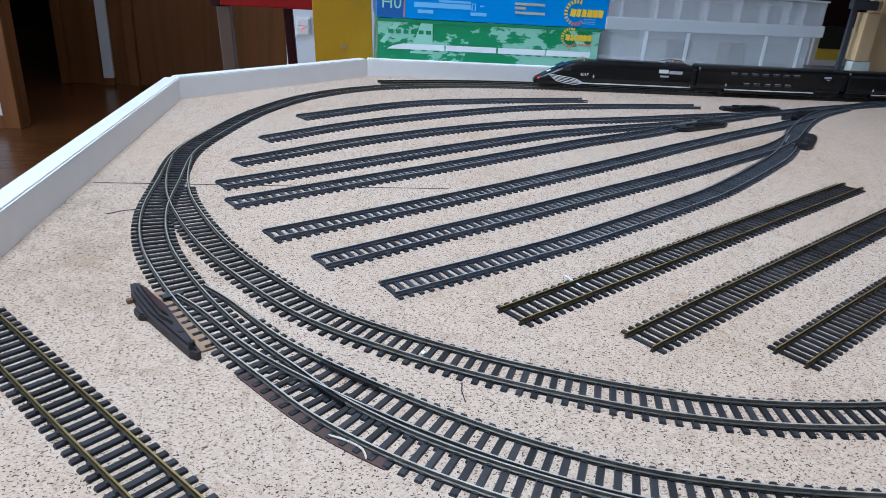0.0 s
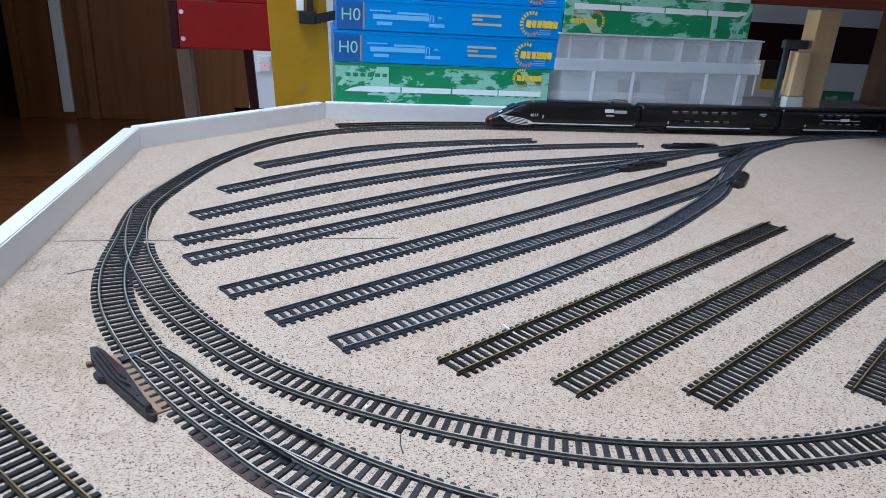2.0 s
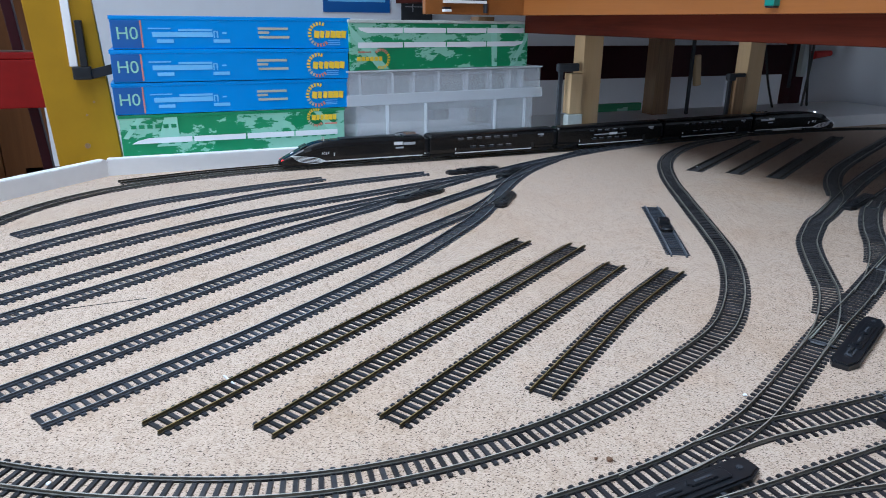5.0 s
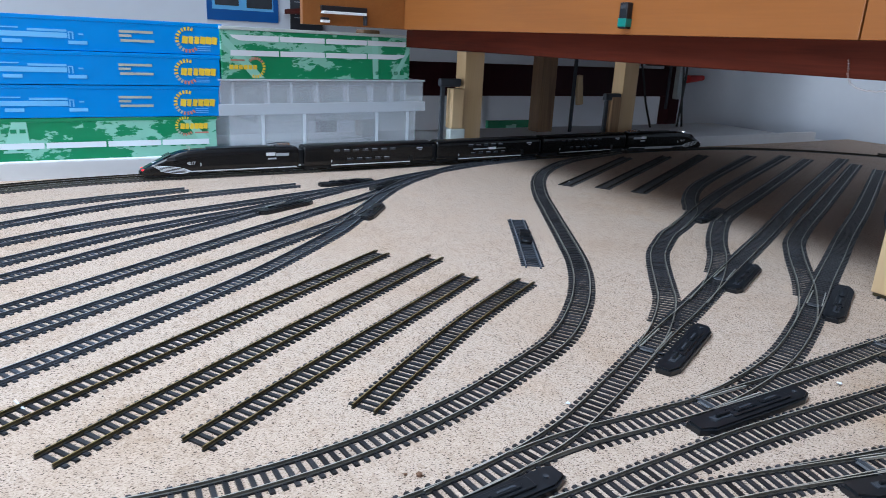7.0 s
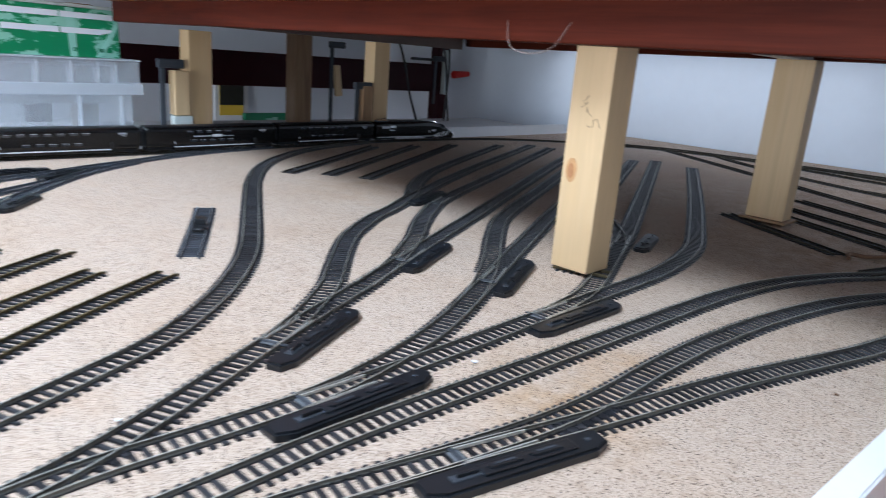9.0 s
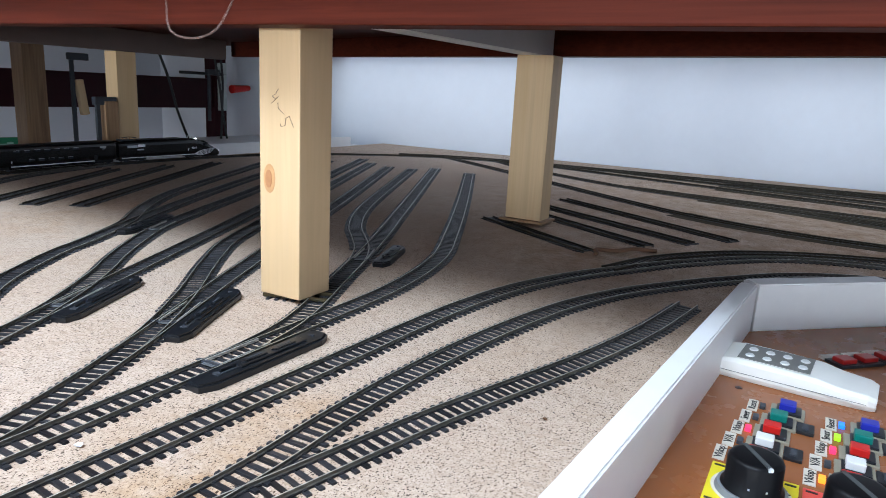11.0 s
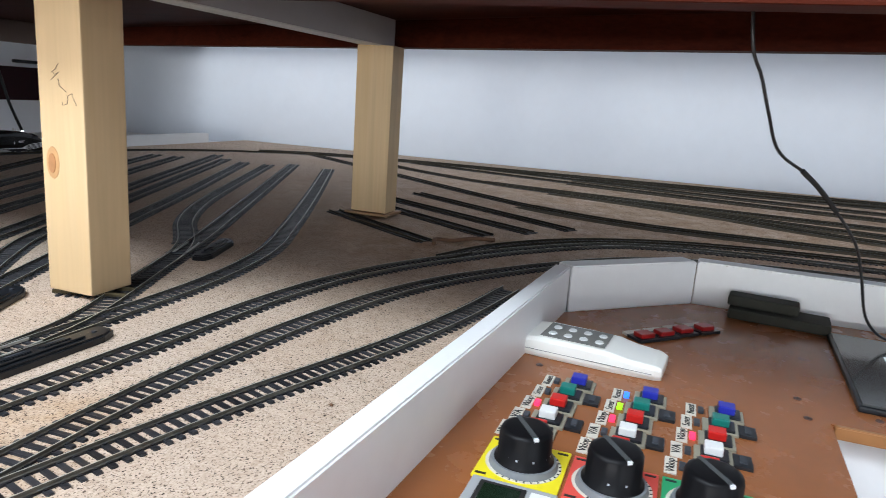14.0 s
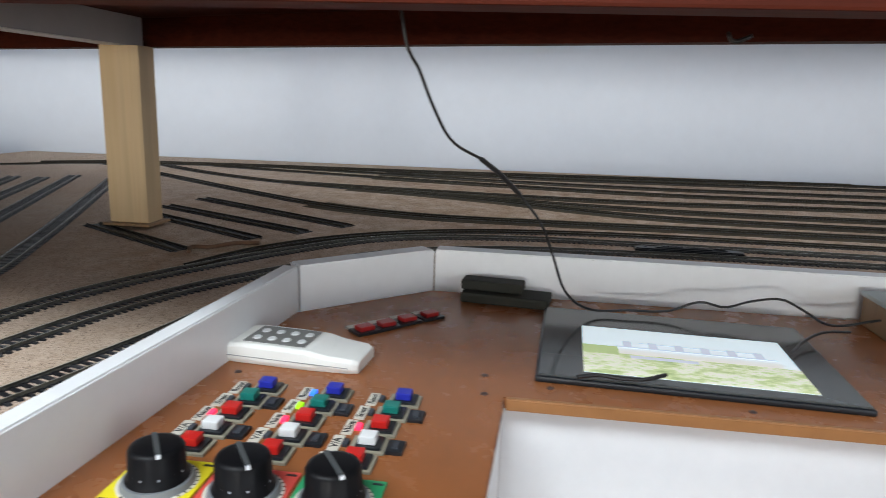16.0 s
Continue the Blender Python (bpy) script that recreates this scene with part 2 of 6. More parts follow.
GREYHEAD = worn("grey_rail_head", (0.36, 0.39, 0.43), 0.33, 0.6, var=0.4, scale=22, bump=0.05)
# darker brown rails for every far track
FARRAIL = worn("dark_brown_rail", (0.040, 0.034, 0.024), 0.6, 0.1, var=0.4, scale=60, spec=0.2)
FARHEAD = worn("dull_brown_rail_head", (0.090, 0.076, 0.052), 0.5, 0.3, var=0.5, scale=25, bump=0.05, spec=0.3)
BLADE = worn("silver_point_blade", (0.62, 0.62, 0.58), 0.3, 0.5, var=0.2, scale=60, bump=0.05)
PADGREY = worn("pale_grey_pad", (0.12, 0.13, 0.14), 0.5, var=0.2, scale=80)
DARKRED = mat("dark_red_button", (0.34, 0.010, 0.010), 0.35)
RUSTWIRE = worn("rusty_brown_wire", (0.15, 0.075, 0.04), 0.7, var=0.4, scale=60)
GREYBROWN = worn("dark_grey_brown", (0.12, 0.085, 0.075), 0.7, var=0.2, scale=20)
PLUM = worn("dark_plum_label", (0.035, 0.012, 0.016), 0.4, var=0.2, scale=60)
LEGWOOD = worn("dull_brown_leg", (0.085, 0.050, 0.035), 0.6, var=0.2, scale=30)
SHADEDWHITE = worn("shaded_white_paint", (0.47, 0.455, 0.46), 0.6, var=0.06, scale=40)
KNOTEDGE = worn("red_brown_knot", (0.46, 0.255, 0.11), 0.5, var=0.3, scale=90)
KNOTHEART = worn("knot_heart", (0.33, 0.15, 0.060), 0.5, var=0.3, scale=120)
RUSTCARD = worn("dark_red_brown_card", (0.075, 0.040, 0.034), 0.7, var=0.3, scale=60)
MOTORGREY = worn("brown_grey_plastic", (0.036, 0.031, 0.036), 0.5, var=0.3, scale=80, spec=0.3)
FRAMEGREY = worn("mid_grey_frame_plastic", (0.33, 0.34, 0.35), 0.45, var=0.08)
ROADBED = worn("dark_olive_roadbed", (0.060, 0.048, 0.031), 0.9, var=0.4, scale=160, bump=0.4, spec=0.1)
CARDTAN = worn("tan_card", (0.30, 0.19, 0.115), 0.7, var=0.2, scale=60)
KEYCAPS = mat("white_rubber_key", (0.72, 0.74, 0.74), 0.4)
PINKLED = glow("pink_led", (1.0, 0.03, 0.10), 1.1)
BLUELED = glow("blue_led", (0.02, 0.16, 1.0), 1.2)
GREENLED = glow("green_led", (0.30, 0.80, 0.015), 0.75)
ORANGELED = glow("amber_led", (1.0, 0.25, 0.02), 1.2)
TAIL = glow("red_tail_light", (1.0, 0.02, 0.03), 2.6)
HEAD = glow("white_head_light", (0.85, 0.93, 1.0), 5.0)
SCREENSKY = glow("lit_screen_sky", (0.62, 0.75, 0.84), 0.62)
SCREENGREEN = glow("lit_screen_green", (0.34, 0.44, 0.20), 0.62)
SCREENGREY = glow("lit_screen_grey", (0.42, 0.46, 0.55), 0.7)


def screen_view(name, stops, scale, strength):
    """A lit picture field, blurred foliage and gravel."""
    m = glow(name, stops[0][1], strength)
    n = Nodes(m)
    a = n.add("ShaderNodeTexNoise", Scale=scale, Detail=5.0, Roughness=0.7)
    n.link(n.coords(1, 0.45, 1), a.inputs["Vector"])
    c = n.ramp(a.outputs[0], stops)
    n.link(c, n.b.inputs["Base Color"]), n.link(c, n.b.inputs["Emission Color"])
    return m


SCREENMIX = screen_view("lit_screen_foliage", [(0.30, (0.20, 0.30, 0.10)), (0.46, (0.42, 0.50, 0.26)), (0.55, (0.62, 0.64, 0.58)), (0.68, (0.36, 0.48, 0.18))], 90.0, 0.60)
SCREENPALE = glow("lit_screen_pale", (0.62, 0.62, 0.60), 0.6)
CABLE = mat("black_cable_rubber", (0.010, 0.010, 0.011), 0.4)
OLIVE = worn("dark_olive_foam", (0.020, 0.020, 0.014), 0.8, var=0.2)


def clear_plastic(name, alpha):
    m = mat(name, (0.86, 0.91, 0.97), 0.22)
    b = m.node_tree.nodes["Principled BSDF"]
    b.inputs["Alpha"].default_value = alpha
    return m


CLEAR = clear_plastic("milky_clear_plastic", 0.25)
HOSE = clear_plastic("thin_clear_hose", 0.22)
HOSE.node_tree.nodes["Principled BSDF"].inputs["Base Color"].default_value = (0.30, 0.20, 0.17, 1)
FROST = clear_plastic("frosted_plastic_rib", 0.58)
MILKY = clear_plastic("milky_plastic_tub", 0.34)


def green_print():
    m = mat("green_landscape_card", (0.01, 0.24, 0.10), 0.33)
    n = Nodes(m)
    a = n.add("ShaderNodeTexNoise", Scale=16.0, Detail=9.0, Roughness=0.68)
    n.link(n.coords(0.75, 0.75, 1.6), a.inputs["Vector"])
    c = n.ramp(a.outputs[0], [(0.0, (0.006, 0.19, 0.075)), (0.525, (0.008, 0.24, 0.095)), (0.535, (0.25, 0.55, 0.42)), (1.0, (0.30, 0.60, 0.47))])
    n.link(c, n.b.inputs["Base Color"])
    return m


GREENBOX = green_print()
GREENPLAIN = worn("green_card", (0.008, 0.22, 0.09), 0.35, var=0.06, scale=20, bump=0.03)

# ---- builders ----
BASE = {}


def thing(name, x, y, z, label, category, group="", kind=""):
    e = new(name)
    e.empty_display_size = 0.02
    e.location = (x * U, y * U, z * U)
    BASE[e.name] = Matrix.Translation((-x * U, -y * U, -z * U))
    return tagged(e, label, category, group, kind)


def mesh_of(name, bm, material):
    me = bpy.data.meshes.new(name)
    bmesh.ops.scale(bm, vec=(U, U, U), verts=bm.verts)
    bm.normal_update()
    bm.to_mesh(me)
    bm.free()
    me.materials.append(material)
    return me


def part(name, bm, material, parent=None, label="", smooth=False):
    me = mesh_of(name, bm, material)
    if smooth:
        me.shade_smooth()
    ob = new(name, me)
    if parent:
        ob.parent = parent
        ob.matrix_parent_inverse = BASE.get(parent.name, Matrix())
    return tagged(ob, label) if label else ob


def solid(name, bm, material, label, category="", kind="", group="", smooth=False):
    ob = part(name, bm, material, None, "", smooth)
    return tagged(ob, label, category, group, kind)


def box(x0, x1, y0, y1, z0, z1, bevel=0.0, bm=None):
    made = bmesh.new()
    bmesh.ops.create_cube(made, size=1)
    for v in made.verts:
        v.co = Vector(((x0 + x1) / 2 + v.co.x * (x1 - x0), (y0 + y1) / 2 + v.co.y * (y1 - y0), (z0 + z1) / 2 + v.co.z * (z1 - z0)))
    if bevel:
        bmesh.ops.bevel(made, geom=made.edges[:], offset=bevel, segments=2, affect="EDGES", profile=0.6)
    return join(bm, made)


def join(bm, made):
    if bm is None:
        return made
    me = bpy.data.meshes.new("tmp")
    made.to_mesh(me)
    made.free()
    bm.from_mesh(me)
    bpy.data.meshes.remove(me)
    return bm


def turned(bm, x, y, z, yaw=0.0, rx=0.0, ry=0.0):
    bmesh.ops.transform(bm, matrix=pose(x, y, z, rx, ry, yaw), verts=bm.verts)
    return bm


def prism(points, z0, z1, bevel=0.0, bm=None):
    made = bmesh.new()
    low = [made.verts.new((x, y, z0)) for x, y in points]
    top = [made.verts.new((x, y, z1)) for x, y in points]
    made.faces.new(low[::-1]), made.faces.new(top)
    for i in range(len(points)):
        j = (i + 1) % len(points)
        made.faces.new((low[i], low[j], top[j], top[i]))
    bmesh.ops.recalc_face_normals(made, faces=made.faces)
    if bevel:
        bmesh.ops.bevel(made, geom=[e for e in made.edges if e.verts[0].co.z > z1 - 1e-6 and e.verts[1].co.z > z1 - 1e-6], offset=bevel, segments=2, affect="EDGES")
    return join(bm, made)


def cyl(x, y, z0, z1, r0, r1=None, n=24, bm=None):
    made = bmesh.new()
    bmesh.ops.create_cone(made, cap_ends=True, segments=n, radius1=r0, radius2=r0 if r1 is None else r1, depth=z1 - z0)
    bmesh.ops.translate(made, vec=(x, y, (z0 + z1) / 2), verts=made.verts)
    return join(bm, made)


def tube(points, r, n=8, bm=None):
    made = bmesh.new()
    rings = []
    pts = [Vector(p) for p in points]
    for i, p in enumerate(pts):
        t = (pts[min(i + 1, len(pts) - 1)] - pts[max(i - 1, 0)]).normalized()
        a = t.orthogonal().normalized() if i == 0 else (rings_a - t * rings_a.dot(t)).normalized()
        rings_a = a
        b = t.cross(a)
        rings.append([made.verts.new(p + r * (math.cos(k * math.tau / n) * a + math.sin(k * math.tau / n) * b)) for k in range(n)])
    for q, s in zip(rings, rings[1:]):
        for k in range(n):
            made.faces.new((q[k], q[(k + 1) % n], s[(k + 1) % n], s[k]))
    made.faces.new(rings[0][::-1]), made.faces.new(rings[-1])
    bmesh.ops.recalc_face_normals(made, faces=made.faces)
    return join(bm, made)


def spline(points, step=0.004):
    """A smooth line through a few points, evenly stepped."""
    p = [np.array(q, float) for q in points]
    p = [2 * p[0] - p[1], *p, 2 * p[-1] - p[-2]]
    out = []
    for a, b, c, d in zip(p, p[1:], p[2:], p[3:]):
        t0, t1 = 0.0, np.linalg.norm(b - a) ** 0.5
        t2 = t1 + np.linalg.norm(c - b) ** 0.5
        t3 = t2 + np.linalg.norm(d - c) ** 0.5
        for t in np.linspace(t1, t2, 24, endpoint=False):
            a1 = (t1 - t) / (t1 - t0) * a + (t - t0) / (t1 - t0) * b
            a2 = (t2 - t) / (t2 - t1) * b + (t - t1) / (t2 - t1) * c
            a3 = (t3 - t) / (t3 - t2) * c + (t - t2) / (t3 - t2) * d
            b1 = (t2 - t) / (t2 - t0) * a1 + (t - t0) / (t2 - t0) * a2
            b2 = (t3 - t) / (t3 - t1) * a2 + (t - t1) / (t3 - t1) * a3
            out.append((t2 - t) / (t2 - t1) * b1 + (t - t1) / (t2 - t1) * b2)
    out.append(p[-2])
    out = np.array(out)
    s = np.concatenate([[0], np.cumsum(np.linalg.norm(np.diff(out, axis=0), axis=1))])
    n = max(3, int(s[-1] / step) + 1)
    q = np.linspace(0, s[-1], n)
    return np.stack([np.interp(q, s, out[:, k]) for k in range(out.shape[1])], 1)


def side_of(line):
    t = np.gradient(line, axis=0)
    t /= np.linalg.norm(t, axis=1)[:, None]
    return np.stack([-t[:, 1], t[:, 0]], 1), t


def lettering(text, size, m, material, parent, name="lettering", extrude=0.00015):
    """Words in the built-in font, as a mesh, on the plane of m (plan units)."""
    cu = bpy.data.curves.new("words", "FONT")
    cu.body, cu.size, cu.extrude, cu.align_x, cu.align_y = text, size, extrude, "CENTER", "CENTER"
    tmp = bpy.data.objects.new("words", cu)
    scene.collection.objects.link(tmp)
    bpy.context.view_layer.update()
    me = bpy.data.meshes.new_from_object(tmp.evaluated_get(bpy.context.evaluated_depsgraph_get()))
    bm = bmesh.new()
    bm.from_mesh(me)
    bpy.data.objects.remove(tmp), bpy.data.curves.remove(cu), bpy.data.meshes.remove(me)
    bmesh.ops.transform(bm, matrix=m, verts=bm.verts)
    return part(name, bm, material, parent)

# ---- room ----
FLOOR = -0.80
solid("floor", box(-4.6, 3.6, -3.2, 9.1, FLOOR - 0.05, FLOOR), PARQUET, "brown varnished parquet floor of the room", "floor", "structure")
solid("ceiling", box(-4.6, 3.8, -3.2, 9.1, 2.10, 2.2), WALL, "plain white painted ceiling", "ceiling", "structure")
solid("wall_east", turned(box(0, 0.1, -3.2, 2.95, FLOOR, 2.1), 3.12, 0, 0, 3.4), WALL, "smooth white painted wall beside the layout", "wall", "structure")
solid("wall_north", box(-0.18, 3.2, 2.75, 2.87, FLOOR, 2.1), WALL, "white painted wall behind the storage boxes", "wall", "structure")
solid("wall_return", box(-0.18, -0.06, 2.87, 5.5, FLOOR, 2.1), WALL, "white wall running back to the doors", "wall", "structure")
solid("wall_west", box(-4.6, -4.5, -3.2, 6.6, FLOOR, 2.1), WALL, "white wall of the room beyond the board", "wall", "structure")
solid("wall_south", box(-4.6, 3.5, -3.2, -3.1, FLOOR, 2.1), WALL, "white wall behind the control stand", "wall", "structure")
door_wall = thing("wall_doors", -1.2, 5.5, FLOOR, "wall of brown veneered doors with a dark open doorway", "wall", kind="structure")
for a, b in ((-4.5, -2.75), (-2.00, -1.76), (-1.685, -1.575), (-1.505, -0.868), (-0.862, -0.42)):
    part("door_panel", box(a, b, 5.5, 5.56, FLOOR, 1.3, 0.006), DOORWOOD, door_wall)
part("door_frame", box(-2.06, -2.0005, 5.47, 5.58, FLOOR, 1.3, 0.006), DOORWOOD, door_wall)
part("door_frame", box(-1.5745, -1.5055, 5.46, 5.58, FLOOR, 1.3, 0.006), DOORWOOD, door_wall)
part("door_frame", box(-0.4195, -0.36, 5.46, 5.58, FLOOR, 1.3, 0.006), DOORWOOD, door_wall)
part("white_jamb", box(-1.7585, -1.6865, 5.475, 5.56, FLOOR + 0.05, 1.3, 0.004), WHITE, door_wall, "white painted strip beside the door")
part("plinth", box(-1.7585, -1.6865, 5.48, 5.56, FLOOR, FLOOR + 0.0495), DOORWOOD, door_wall)
part("wall_strip", box(-0.3595, -0.18, 5.5, 5.6, FLOOR, 1.3), WALL, door_wall, "white wall beside the doors")
part("lintel", box(-4.5, -0.18, 5.5, 5.6, 1.3, 2.1), WALL, door_wall)
side = thing("wall_corner", -1.9, 4.15, FLOOR, "white wall end with a brown wooden door frame", "wall", kind="structure")
part("wall_end", box(-4.5, -1.856, 4.10, 4.20, FLOOR, 2.1), WALL, side)
part("door_frame", box(-1.855, -1.77, 4.08, 4.22, FLOOR, 2.1, 0.006), DOORWOOD, side)
part("skirting", box(-4.5, -1.8565, 4.085, 4.0995, FLOOR, FLOOR + 0.07), DOORWOOD, side)
# the hall's darkness is put into this near-black brown
HALL = worn("unlit_hall_wall", (0.030, 0.014, 0.008), 0.7, var=0.2, scale=10)
solid("wall_hall", box(-4.6, 0, 9.0, 9.1, FLOOR, 2.1), HALL, "hall wall behind the open doorway, coloured dark as unlit", "wall", "structure")
solid("wall_hall_side", box(-2.06, -1.98, 5.62, 9.0, FLOOR, 2.1), HALL, "side wall of the hall, coloured dark as unlit", "wall", "structure")

switch = thing("light_switch", -0.11, 2.75, -0.03, "white double light switch on the white wall", "switch")
part("plate", box(-0.142, -0.09, 2.738, 2.75, -0.07, -0.005, 0.003), WHITE, switch)
part("rocker", box(-0.136, -0.096, 2.733, 2.739, -0.034, -0.010, 0.002), WHITE, switch)
part("rocker", box(-0.136, -0.096, 2.733, 2.739, -0.064, -0.040, 0.002), WHITE, switch)
part("neon_lamp", box(-0.120, -0.112, 2.730, 2.7335, -0.045, -0.040), TAIL, switch, "small red neon lamp")

# ---- the layout board and its rim ----
board_outline = [(-0.22, -0.9), (0.40, -0.9), (0.40, -0.003), (1.455, -0.0745), (1.60, -0.22), (1.60, -2.4), (3.24, -2.4), (3.02, 1.47), (0.09, 1.47), (-0.22, 1.17)]
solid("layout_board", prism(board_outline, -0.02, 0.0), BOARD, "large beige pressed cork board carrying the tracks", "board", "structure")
solid("board_joint", box(-0.205, 0.16, 0.7485, 0.7495, 0.0, 0.0004), INK, "thin dark joint between two sheets of the board", "joint", "structure")


def rim_piece(x0, y0, x1, y1, thick, z0, z1, name="rim", label="white painted raised edge board of the layout"):
    n = Vector((y1 - y0, x0 - x1, 0)).normalized() * thick
    return solid(name, prism([(x0, y0), (x1, y1), (x1 - n.x, y1 - n.y), (x0 - n.x, y0 - n.y)], z0, z1, 0.0015), WHITE, label, "edge board", "structure")


rim_piece(-0.212, -0.9, -0.212, 1.172, 0.022, -0.09, 0.034)
rim_piece(-0.212, 1.174, 0.088, 1.462, 0.022, -0.09, 0.034)
rim_piece(0.088, 1.464, 2.79, 1.464, 0.022, -0.09, 0.034)

# shelf behind the far edge
solid("shelf", box(0.06, 2.98, 1.4865, 2.1, -0.035, -0.012, 0.002), WHITE, "white shelf board behind the layout carrying boxes and posts", "shelf", "structure")

# ---- tracks ----
GAUGE = 0.0105
LINES = []
TRAIN_TAIL = 0.42


def sleeper_mesh(length, width, material):
    h, k, w, e = 0.0015, 0.0005, width / 2, length / 2
    c = width * 0.12
    ring = [(-w, -e + c), (-w + c, -e), (w - c, -e), (w, -e + c), (w, e - c), (w - c, e), (-w + c, e), (-w, e - c)]
    bm = bmesh.new()
    lo = [bm.verts.new((x, y, 0)) for x, y in ring]
    hi = [bm.verts.new((x * (1 - k / w), y * (1 - k / e), h)) for x, y in ring]
    bm.faces.new(hi)
    for i in range(8):
        j = (i + 1) % 8
        bm.faces.new((lo[i], lo[j], hi[j], hi[i]))
    for s in (-1, 1):
        for o in (-0.0019, 0.0019):
            y = s * GAUGE + o
            box(-0.0013, 0.0013, y - 0.0007, y + 0.0007, h - 0.0003, h + 0.0007, 0, bm)
    return mesh_of("sleeper", bm, material)


SL = {"loop": sleeper_mesh(0.0355, 0.0044, SLEEPER), "grey": sleeper_mesh(0.0330, 0.0045, SLEEPER_GREY), "brass": sleeper_mesh(0.0355, 0.0044, SLEEPER_BLACK)}
RAIL = {"loop": OLDRAIL, "grey": GREYRAIL, "brass": BRASSRAIL}
HEADS = {"loop": RAILHEAD, "grey": GREYHEAD, "brass": BRASSHEAD}
PITCH = {"loop": 0.0088, "grey": 0.0090, "brass": 0.0084}


STRIP = ((-0.0013, 0.0), (-0.0011, 0.0011), (0.0011, 0.0011), (0.0013, 0.0))
STRIPS = {"loop": SLEEPER, "grey": SLEEPER_GREY, "brass": SLEEPER_BLACK}


def rail(line, offset, lift, prof=None):
    side, _ = side_of(line)
    prof = prof or ((-0.0011, 0.0019), (-0.0011, 0.0022), (-0.0003, 0.0026), (-0.0003, 0.0038), (-0.0005, 0.0040), (-0.0005, 0.0048),
            (0.0005, 0.0048), (0.0005, 0.0040), (0.0003, 0.0038), (0.0003, 0.0026), (0.0011, 0.0022), (0.0011, 0.0019))
    bm = bmesh.new()
    rings = []
    for p, n in zip(line, side):
        rings.append([bm.verts.new((p[0] + n[0] * (offset + o), p[1] + n[1] * (offset + o), z + lift)) for o, z in prof])
    m = len(prof)
    for a, b in zip(rings, rings[1:]):
        for k in range(m):
            bm.faces.new((a[k], a[(k + 1) % m], b[(k + 1) % m], b[k]))
    bm.faces.new(rings[0][::-1]), bm.faces.new(rings[-1])
    bmesh.ops.recalc_face_normals(bm, faces=bm.faces)
    return bm


def track(points, style, label, group, far=False, overhang=0.003, name="track"):
    line = spline(points)
    lift = 0.00008 * (len(LINES) % 6)
    t = thing(name, points[0][0], points[0][1], 0, label, "track", group)
    for s in (-1, 1):
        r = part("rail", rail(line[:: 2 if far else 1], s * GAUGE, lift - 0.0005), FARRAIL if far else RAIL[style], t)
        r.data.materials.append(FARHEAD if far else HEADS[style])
        for f in r.data.polygons:
            f.material_index = int(f.normal.z > 0.9)
        part("sleeper_strip", rail(line[::2], s * GAUGE, lift * 0.4 - 0.0003, STRIP), STRIPS[style], t)
    side, along = side_of(line)
    s = np.arange(len(line)) * np.linalg.norm(line[1] - line[0])
    joined = bmesh.new() if far else None
    for d in np.arange(overhang, s[-1] - 0.002, PITCH[style]):
        p = np.array([np.interp(d, s, line[:, k]) for k in (0, 1)])
        a = along[min(int(round(d / s[1])), len(line) - 1)]
        gap = min([float(np.min(np.hypot(*(o - p).T))) for o in LINES] or [1.0])
        if gap < 0.011:
            continue
        m = Matrix.Translation((p[0] * U, p[1] * U, (-0.0004 if gap < 0.036 else 0.0) * U + lift * U * 0.3)) @ Matrix.Rotation(math.atan2(a[1], a[0]) + random.uniform(-0.012, 0.012), 4, "Z")
        if far:
            k = len(joined.verts)
            joined.from_mesh(SL[style])
            joined.verts.ensure_lookup_table()
            bmesh.ops.transform(joined, matrix=m, verts=joined.verts[k:])
        else:
            ob = new("sleeper", SL[style])
            ob.parent, ob.matrix_parent_inverse, ob.matrix_basis = t, BASE[t.name], m
    if far:
        bmesh.ops.scale(joined, vec=(1 / U,) * 3, verts=joined.verts)
        tagged(part("sleeper_rest", joined, SLEEPER, t), kind="stuff")
    LINES.append(line)
    bed = line[(line[:, 1] < 0.12) & (line[:, 0] > 2.05)]
    if far and len(bed) > 20:
        part("roadbed", rail(bed[::3], 0.0, 0.0, ((-0.044, -0.0002), (-0.038, 0.0007 + lift), (0.038, 0.0007 + lift), (0.044, -0.0002))), ROADBED, t, "dark olive-brown roadbed strip")
    return line


LOOP = "dark sleepers, tarnished rails"
GREY = "grey plastic model track with dull steel rails"
BRASS = "loose black model track with brass rails on the cork board"
MAIN = track([(0.66, 0.222), (0.50, 0.222), (0.33, 0.236), (0.20, 0.266), (0.102, 0.314), (0.046, 0.357), (0.010, 0.398), (-0.028, 0.446), (-0.069, 0.512), (-0.104, 0.585), (-0.124, 0.659), (-0.133, 0.752),
              (-0.139, 0.864), (-0.121, 0.965), (-0.082, 1.10), (-0.015, 1.225), (0.08, 1.315), (0.20, 1.368), (0.372, 1.400), (0.80, 1.402)], "loop", "curved main line track, " + LOOP, "main line")
FAR_MAIN = track([(0.80, 1.402), (1.2, 1.405), (1.5, 1.420), (1.8, 1.435), (2.05, 1.428), (2.25, 1.392), (2.45, 1.300), (2.62, 1.16), (2.75, 0.97), (2.83, 0.64), (2.87, 0.3), (2.90, 0.0), (2.96, -0.4), (3.04, -0.9), (3.13, -1.4), (3.16, -2.2)],
                 "loop", "far main line track along the wall, " + LOOP, "main line", True)
track([(0.11, 1.385), (0.183, 1.405), (0.273, 1.424), (0.40, 1.438), (0.8, 1.441), (1.3, 1.442)], "loop", "outer track beside the white edge board, " + LOOP, "main line", True)
